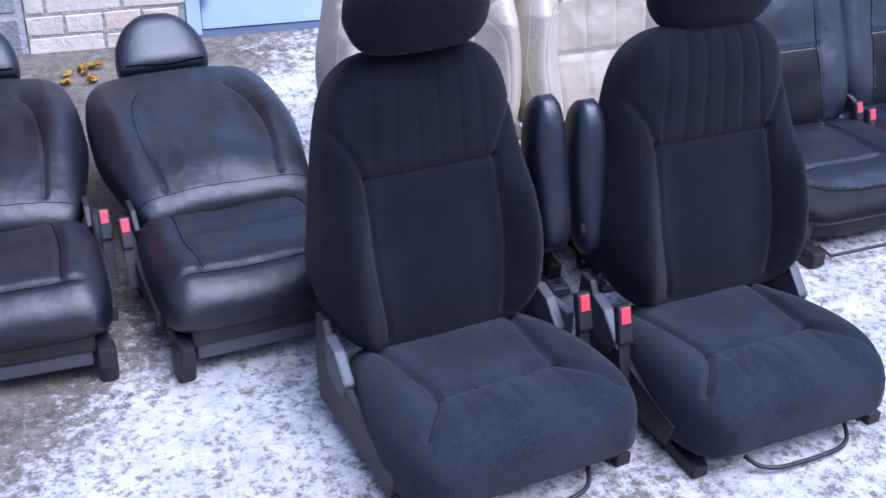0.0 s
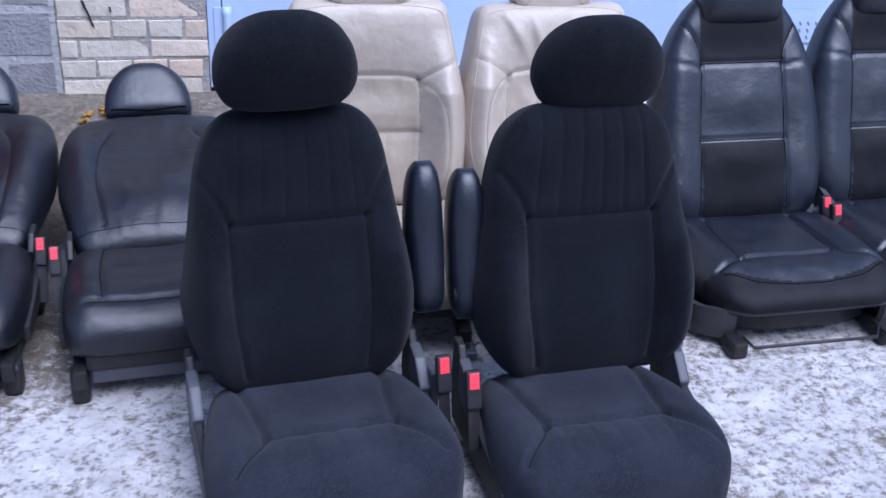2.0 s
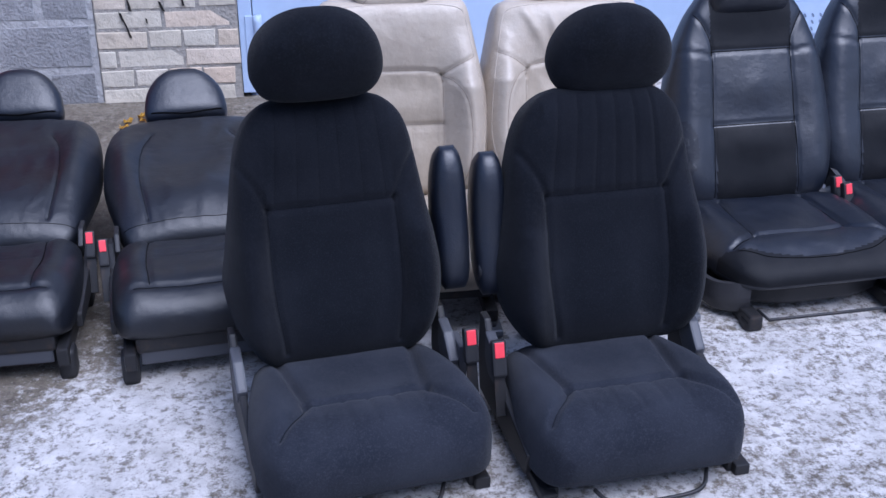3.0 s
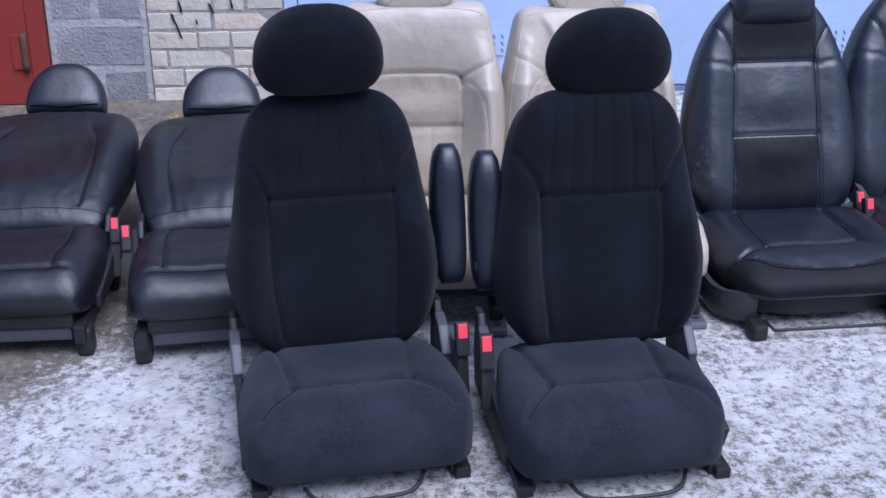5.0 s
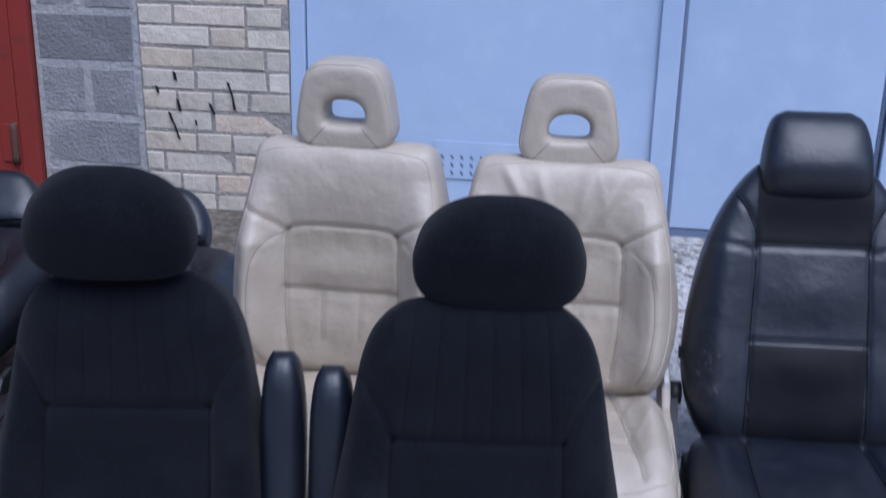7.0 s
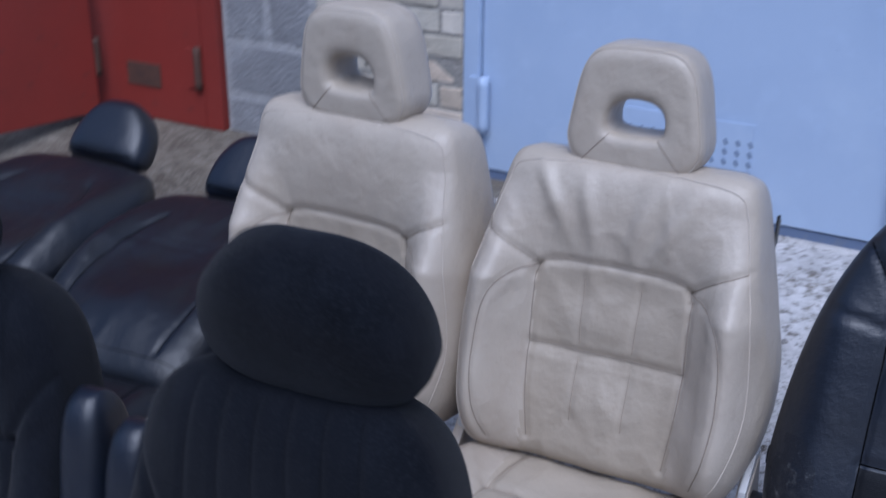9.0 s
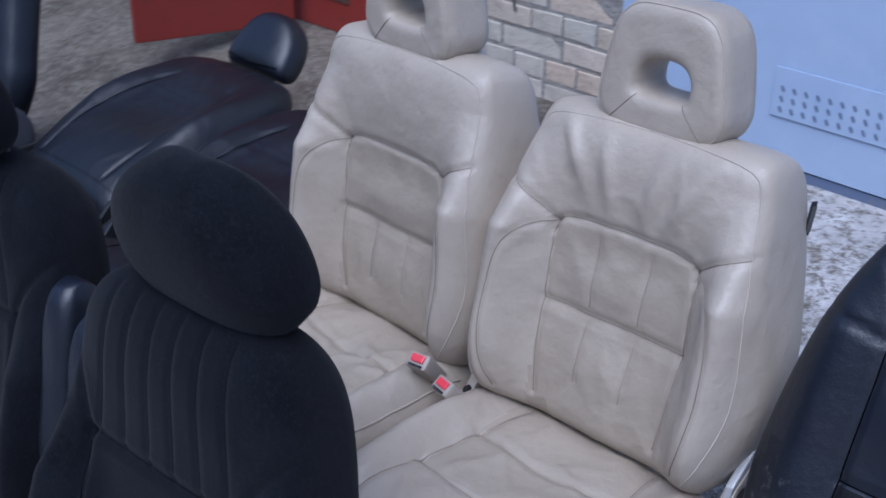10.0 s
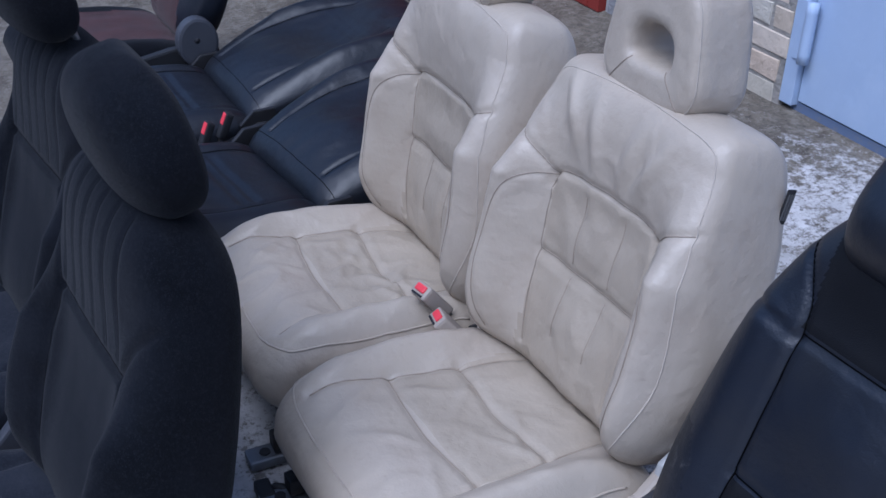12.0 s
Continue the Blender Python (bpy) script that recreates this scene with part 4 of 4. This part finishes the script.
    part("belt_anchor", box("belt_anchor", (0.014, 0.05, 0.03), (inner * 0.262, 0.0, 0.215), PLASTIC, 0.006), root, "black belt anchor")
    return root, bt


beige_seat(2.262, 2.67, -1, 10, 1, "beige leather car seat with an open headrest, stained cushion", False)
b_root, b_turn = beige_seat(2.79, 2.665, 3, 16, -1, "creased beige leather car seat with an open headrest", True)
tag_ob = part("fabric_tag", box("fabric_tag", (0.004, 0.016, 0.056), (0.230, 0.045, 0.475), TAG, 0.0015), b_root, "black fabric label with pale print", b_turn)
for k in range(3):
    part("print_bar", box("print_bar", (0.002, 0.0025, 0.042), (0.2325, 0.040 + 0.005 * k, 0.475), TAG_BAR, 0.0), tag_ob)


# ---- black leather seats with rolled headrests ----
def trim_strip(name, stations, thick, material):
    """A moulded trim that follows (x, y, low, high) stations, curling outwards at its upper edge."""
    fine = [[curve_through([(k, s[c]) for k, s in enumerate(stations)], i / 5) for c in range(4)] for i in range((len(stations) - 1) * 5 + 1)]
    rows, verts, faces = 7, [], []
    for i, (a, b, lo, hi) in enumerate(fine):
        p, q = fine[max(i - 1, 0)], fine[min(i + 1, len(fine) - 1)]
        n = Vector((q[1] - p[1], p[0] - q[0], 0)).normalized()
        if n.dot(Vector((a, b * 0.4, 0))) < 0:
            n = -n
        for side in (0, 1):
            for r in range(rows):
                t = r / (rows - 1)
                out = 0.010 * math.sin(math.pi * t) + 0.008 * t ** 4 - side * thick
                verts.append(Vector((a, b, lo + (hi - lo) * t)) + n * out)
    k = 2 * rows
    loop = list(range(rows)) + [rows + r for r in range(rows)][::-1]
    for i in range(len(fine) - 1):
        for u, w in zip(loop, loop[1:] + loop[:1]):
            faces.append((i * k + u, i * k + w, (i + 1) * k + w, (i + 1) * k + u))
    faces += [tuple(loop), tuple((len(fine) - 1) * k + v for v in loop)[::-1]]
    return mesh_from(name, verts, faces, material, False)


def sport_seat(x, y, yaw, lean, inner, label, scuffed):
    root = seat_root("car_seat", label, "black leather seats", x, y, yaw)
    bw = [(0, 0.21), (0.05, 0.238), (0.15, 0.264), (0.28, 0.277), (0.42, 0.272), (0.58, 0.255), (0.72, 0.23), (0.84, 0.195), (0.92, 0.16), (0.97, 0.13), (1, 0.10)]
    side = arc([(-0.138, 0.03), (-0.133, 0.27), (-0.128, 0.470), (-0.145, 0.535), (-0.175, 0.585)], 6)
    cross = [(-0.133, 0.247), (0.133, 0.247)]
    upper = [(-0.128, 0.470), (0.128, 0.470)]
    nick = [[(-0.13, 0.458), (-0.23, 0.478)], [(0.13, 0.458), (0.23, 0.478)]]

    def relief(px, pz, u):
        d = 0.028 * bell(abs(px) - 0.212, 0.06) * (1 if pz < 0.45 else max(1 - (pz - 0.45) / 0.16, 0))
        return d + 0.014 * bell(pz - 0.195, 0.055) * bell(px, 0.12) + 0.012 * bell(pz - 0.36, 0.08) * bell(px, 0.12) - 0.006 * bell(pz - 0.52, 0.05)
    back = Pad(0.675, bw, 0.075, 0.06, 3.4, 7, [side, mirrored(side), cross, upper] + nick, relief, lambda v: 0.015 * math.sin(v * math.pi) - 0.035 * v * v, 0.0022, x * 1.7, 0.0055, 0.0055, 0.0)
    bt = back_turn(0.05, 0.145, lean)
    ob = part("backrest", back.mesh("backrest", LEATHER, bt, 100, 100, (lambda a, c: abs(a) < 0.131 and (c < 0.245 or c > 0.473), LEATHER_MATTE),
                                         (lambda a, c: scuffed and ((a + 0.228) / 0.036) ** 2 + ((c - 0.185) / 0.085) ** 2 + 0.5 * noise.noise((a * 60, c * 40, 3)) < 1, LEATHER_SCUFF)), root, "black leather backrest with deep side bolsters")
    for line in (side, mirrored(side), cross, upper):
        part("seam", back.thread("seam", line, 0.0013, BLACK_SEAM, bt, 0.0002), ob)
    hw = [(0, 0.105), (0.08, 0.122), (0.3, 0.126), (0.6, 0.120), (0.82, 0.110), (0.94, 0.096), (1, 0.072)]
    head = Pad(0.205, hw, 0.055, 0.05, 3.4, 2.8, [], lambda a, c, u: 0.014 * bell(c - 0.07, 0.07), lambda v: 0.05 * max(v - 0.45, 0) ** 1.3, 0.001, 1, 0.005, 0.014)
    ht = bt @ Matrix.Translation((0.0, -0.055, 0.578)) @ Matrix.Rotation(radians(10), 4, "X")
    hob = part("headrest", head.mesh("headrest", LEATHER, ht, 44, 44), root, "black leather headrest with a rolled lower pad")
    for px in (-0.05, 0.05):
        part("headrest_post", tube("headrest_post", [bt @ Vector((px, -0.02, 0.6)), bt @ Vector((px, -0.04, 0.7))], 0.006, DARK_METAL, 8), hob)
    part("back_shell", box("back_shell", (0.35, 0.025, 0.44), (0, 0.062, 0.27), PLASTIC, 0.01), root, "black plastic back shell", bt)

    cw = [(0, 0.18), (0.03, 0.218), (0.1, 0.255), (0.3, 0.283), (0.6, 0.278), (0.85, 0.262), (1, 0.235)]
    u_line = arc([(-0.135, 0.45), (-0.14, 0.30), (-0.142, 0.185)], 5)
    front = [(-0.142, 0.185), (0.142, 0.185)]
    wing = arc([(-0.142, 0.185), (-0.2, 0.14), (-0.24, 0.12)], 4)
    nose = arc([(-0.235, 0.10), (-0.15, 0.06), (0, 0.045), (0.15, 0.06), (0.235, 0.10)], 5)

    def c_relief(px, pz, u):
        return 0.030 * bell(abs(px) - 0.22, 0.05) * bell(pz - 0.28, 0.22) + 0.012 * bell(pz - 0.12, 0.06) - 0.010 * bell(pz - 0.35, 0.1) * bell(px, 0.13)
    seat = Pad(0.525, cw, 0.070, 0.030, 3.6, 4.5, [u_line, mirrored(u_line), front, wing, mirrored(wing)], c_relief, None, 0.0035, x * 6, 0.012, 0.008, 0.002)
    ct = cushion_turn(0.525, 0.07, 0.128, -0.5)
    cob = part("cushion", seat.mesh("cushion", LEATHER, ct, 88, 84, (lambda a, c: c < 0.052 + 1.0 * a * a, LEATHER_MATTE)), root, "black leather seat cushion")
    for line in (u_line, mirrored(u_line), front, wing, mirrored(wing)):
        part("seam", seat.thread("seam", line, 0.0012, BLACK_SEAM, ct, 0.0002), cob)
    part("seam", seat.thread("seam", nose, 0.0014, BLACK_SEAM, ct, 0.0002), cob)
    skirt = [(-0.265, -0.15), (-0.255, -0.27), (-0.21, -0.36), (-0.1, -0.40), (0.1, -0.40), (0.21, -0.36), (0.255, -0.27), (0.265, -0.15), (0.265, 0.06), (-0.265, 0.06)]
    part("skirt", prism("skirt", skirt, 0.08, PLASTIC, "z", 0.075, 0.012), root, "black plastic seat skirt")
    part("skirt_rib", tube("skirt_rib", [(a, -0.404 + 0.25 * a * a * 4, 0.085) for a in (-0.17, -0.1, 0, 0.1, 0.17)], 0.004, PLASTIC, 6), root)
    for s in (-1, 1):
        cover = [(s * a, b * 0.94, c, d) for a, b, c, d in ((0.288, 0.10, 0.11, 0.235), (0.296, 0.0, 0.06, 0.20), (0.304, -0.12, 0.04, 0.15), (0.308, -0.23, 0.03, 0.115), (0.304, -0.32, 0.025, 0.105), (0.288, -0.385, 0.025, 0.11), (0.255, -0.425, 0.03, 0.12), (0.215, -0.447, 0.04, 0.125))]
        part("side_cover", trim_strip("side_cover", cover, 0.016, SCUFFED), root, "scuffed black plastic side cover with a scooped lever")
        part("rail", box("rail", (0.04, 0.56, 0.04), (s * 0.22, -0.2, 0.03), DARK_METAL, 0.006), root, "black steel sliding rail")
        part("rail_end", box("rail_end", (0.05, 0.05, 0.03), (s * 0.22, -0.45, 0.018), DARK_METAL, 0.01), root)
    part("release_bar", tube("release_bar", [(-0.2, -0.44, 0.05), (-0.18, -0.475, 0.035), (0.18, -0.475, 0.035), (0.2, -0.44, 0.05)], 0.005, DARK_METAL, 8), root, "black wire release bar")
    part("recliner_knob", tube("recliner_knob", [(-inner * 0.27, 0.13, 0.23), (-inner * 0.295, 0.13, 0.23)], 0.028, PLASTIC, 14), root, "black recliner knob")
    part("recliner_knob", tube("recliner_knob", [(-inner * 0.27, 0.15, 0.33), (-inner * 0.28, 0.15, 0.33)], 0.016, PLASTIC, 12), root)
    buckle(root, inner * 0.262, -0.075, 0.165, -18, 10, h=0.075)
    return root


sport_seat(3.365, 2.61, 4, 22.5, 1, "black leather car seat with deep bolsters and a scuffed side", True)
sport_seat(3.88, 2.70, 4, 22.5, -1, "black leather car seat with deep bolsters, beside its twin", False)


# ---- dark seat with red-brown panels, beyond the reclined pair ----
def panelled_seat(x, y, yaw, label):
    root = seat_root("car_seat", label, "panelled seat", x, y, yaw)
    back = Pad(0.60, F_BACK_W, 0.075, 0.055, 3.2, 7, [], None, None, 0.003, 9)
    bt = back_turn(0.05, 0.20, 20)
    part("backrest", back.mesh("backrest", LEATHER, bt, 40, 40, (lambda a, c: abs(a) < 0.14, FABRIC_RED)), root, "dark backrest with a red-brown centre")
    front = [(-0.13, 0.1), (0.13, 0.1)]
    seat = Pad(0.52, F_CUSH_W, 0.085, 0.08, 3.4, 4.5, [front], lambda a, c, u: 0.02 * bell(abs(a) - 0.215, 0.05), None, 0.004, 11)
    ct = cushion_turn(0.52, 0.05, 0.16, 4)
    cob = part("cushion", seat.mesh("cushion", FABRIC, ct, 40, 40, (lambda a, c: abs(a) < 0.16 and c > 0.08, FABRIC_RED)), root, "dark cushion with a red-brown centre")
    part("seam", seat.thread("seam", front, 0.0015, BLACK_SEAM, ct), cob)
    disc = part("recliner_cover", prism("recliner_cover", [(0.03 + 0.064 * math.cos(a * math.pi / 14), 0.265 + 0.078 * math.sin(a * math.pi / 14)) for a in range(28)], 0.045, PLASTIC_GREY, "x", 0.292, 0.010), root, "round grey plastic recliner cover")
    part("recliner_hole", tube("recliner_hole", [(0.312, 0.025, 0.275), (0.3155, 0.025, 0.275)], 0.009, HOLE, 10), disc)
    part("side_cover", prism("side_cover", [(-0.4, 0.1), (-0.38, 0.2), (-0.05, 0.25), (0.1, 0.26), (0.1, 0.1)], 0.03, PLASTIC, "x", 0.27, 0.008), root)
    for s in (-1, 1):
        part("rail", box("rail", (0.04, 0.5, 0.09), (s * 0.215, -0.18, 0.05), DARK_METAL, 0.006), root)


panelled_seat(0.545, 2.50, 3, "dark car seat with red-brown fabric panels and a grey recliner cover")


# ---- litter and small things ----
def scrap(name, x, y, size, material, label, category, seed, curl=0.25):
    bm = bmesh.new()
    rnd = random.Random(seed)
    n = 9
    ring = []
    for i in range(n):
        a = 2 * math.pi * i / n
        r = size * (0.6 + 0.5 * rnd.random())
        ring.append(bm.verts.new((r * math.cos(a), 0.6 * r * math.sin(a), size * curl * rnd.random())))
    mid = bm.verts.new((0, 0, size * curl * 0.2))
    for i in range(n):
        bm.faces.new((mid, ring[i], ring[(i + 1) % n]))
    bmesh.ops.solidify(bm, geom=bm.faces[:], thickness=0.0015)
    ob = new(name, bm_mesh(name, bm, material))
    ob.matrix_basis = pose(x, y, ground_z(x, y) + 0.006, 7, 0, rnd.random() * 360)
    return tagged(ob, label, category)


rnd = random.Random(4)
for k in range(10):
    lx, ly = 1.31 + 0.13 * rnd.random(), 3.70 + 0.14 * rnd.random()
    tagged(scrap("fallen_leaf", lx, ly, 0.02 + 0.016 * rnd.random(), LEAF, "dry yellow fallen leaf on the concrete", "leaf", 100 + k, 0.7), group="fallen leaves")
scrap("paper_scrap", 2.50, 2.27, 0.022, PAPER, "small pale paper scrap on the concrete", "scrap", 7)
cable_pts = arc([(2.56, 2.20), (2.60, 2.26), (2.58, 2.33), (2.64, 2.40), (2.62, 2.48), (2.69, 2.56)], 6)
tagged(new("cable", tube("cable", [(a, b, ground_z(a, b) + 0.012 + 0.012 * math.sin(i)) for i, (a, b) in enumerate(cable_pts)], 0.008, PLASTIC, 8)), "black wiring loom under the beige seat", "cable")
tagged(new("connector", box("connector", (0.05, 0.03, 0.025), (2.565, 2.19, ground_z(2.565, 2.19) + 0.015), PLASTIC, 0.005)), "black plastic plug on the wiring", "connector")


# ---- masonry pieces ----
def piece_mesh(name, size, material, chip, seed):
    bm = bmesh.new()
    bmesh.ops.create_cube(bm, size=1)
    r = random.Random(seed)
    for v in bm.verts:
        v.co = Vector([v.co[i] * size[i] for i in range(3)]) + Vector([r.uniform(-chip, chip) for _ in range(3)])
    bmesh.ops.bevel(bm, geom=[e for e in bm.edges if all(v.co.y < 0 for v in e.verts)], offset=0.0025, segments=1, affect="EDGES")
    return bm_mesh(name, bm, material)


def lay_bricks():
    full = [piece_mesh("brick", (0.25, 0.06, 0.0635), BRICK, 0.0025, s) for s in range(4)]
    x0, x1 = 1.228, 1.769
    cut = {}
    rnd = random.Random(11)
    z = 0.250
    row = 0
    while z < 2.46:
        x = x0 - (0.0, 0.13, 0.19, 0.065)[row % 4]
        while x < x1 - 0.02:
            w = 0.25 if rnd.random() < 0.6 else 0.12
            a, b = max(x, x0), min(x + w, x1)
            if b - a > 0.03:
                key = round((b - a) / 0.01)
                if key == 25:
                    me = rnd.choice(full)
                else:
                    me = cut.setdefault(key, piece_mesh("brick", (key * 0.01, 0.06, 0.0635), BRICK, 0.0025, key))
                ob = new("brick", me)
                ob.parent = brick_wall
                ob.location = ((a + b) / 2, WALL_Y + 0.0325 + rnd.uniform(-0.0015, 0.0015), z + 0.032 + rnd.uniform(-0.0015, 0.0015))
            x += w + 0.012
        z += 0.0757
        row += 1


def lay_blocks():
    """Courses of 0.19 with the joints smeared over."""
    rnd = random.Random(5)
    for row in range(12):
        z = 0.211 + 0.189 * row
        edges = [0.83, 1.018, 1.215] if row % 2 == 0 else [0.83, 1.215]
        for a, b in zip(edges, edges[1:]):
            me = piece_mesh("block", (b - a - 0.03, 0.05, 0.16), BLOCK, 0.0035, rnd.random())
            ob = new("block", me)
            ob.parent = block_wall
            ob.location = ((a + b) / 2, WALL_Y + 0.0325, z + 0.09)


def cracks():
    """Dark splits running down through the bricks."""
    lines = [[(1.325, 0.619), (1.333, 0.589), (1.341, 0.575), (1.351, 0.54), (1.357, 0.521)], [(1.357, 0.668), (1.363, 0.643), (1.365, 0.624)], [(1.478, 0.658), (1.487, 0.629), (1.491, 0.619)], [(1.545, 0.736), (1.559, 0.697), (1.564, 0.673), (1.567, 0.638)], [(1.421, 0.594), (1.424, 0.575)], [(1.349, 0.766), (1.354, 0.736)], [(1.282, 0.712), (1.288, 0.687)]]
    for k, line in enumerate(lines):
        rnd = random.Random(k)
        left = [(x - 0.003 - 0.004 * rnd.random(), z) for x, z in line]
        right = [(x + 0.002 + 0.004 * rnd.random(), z - 0.004) for x, z in line][::-1]
        me = prism("crack", left + right, 0.003, CRACK, "y", WALL_Y - 0.0035, 0)
        part("crack", me, brick_wall, "open dark crack")


lay_bricks()
lay_blocks()
cracks()
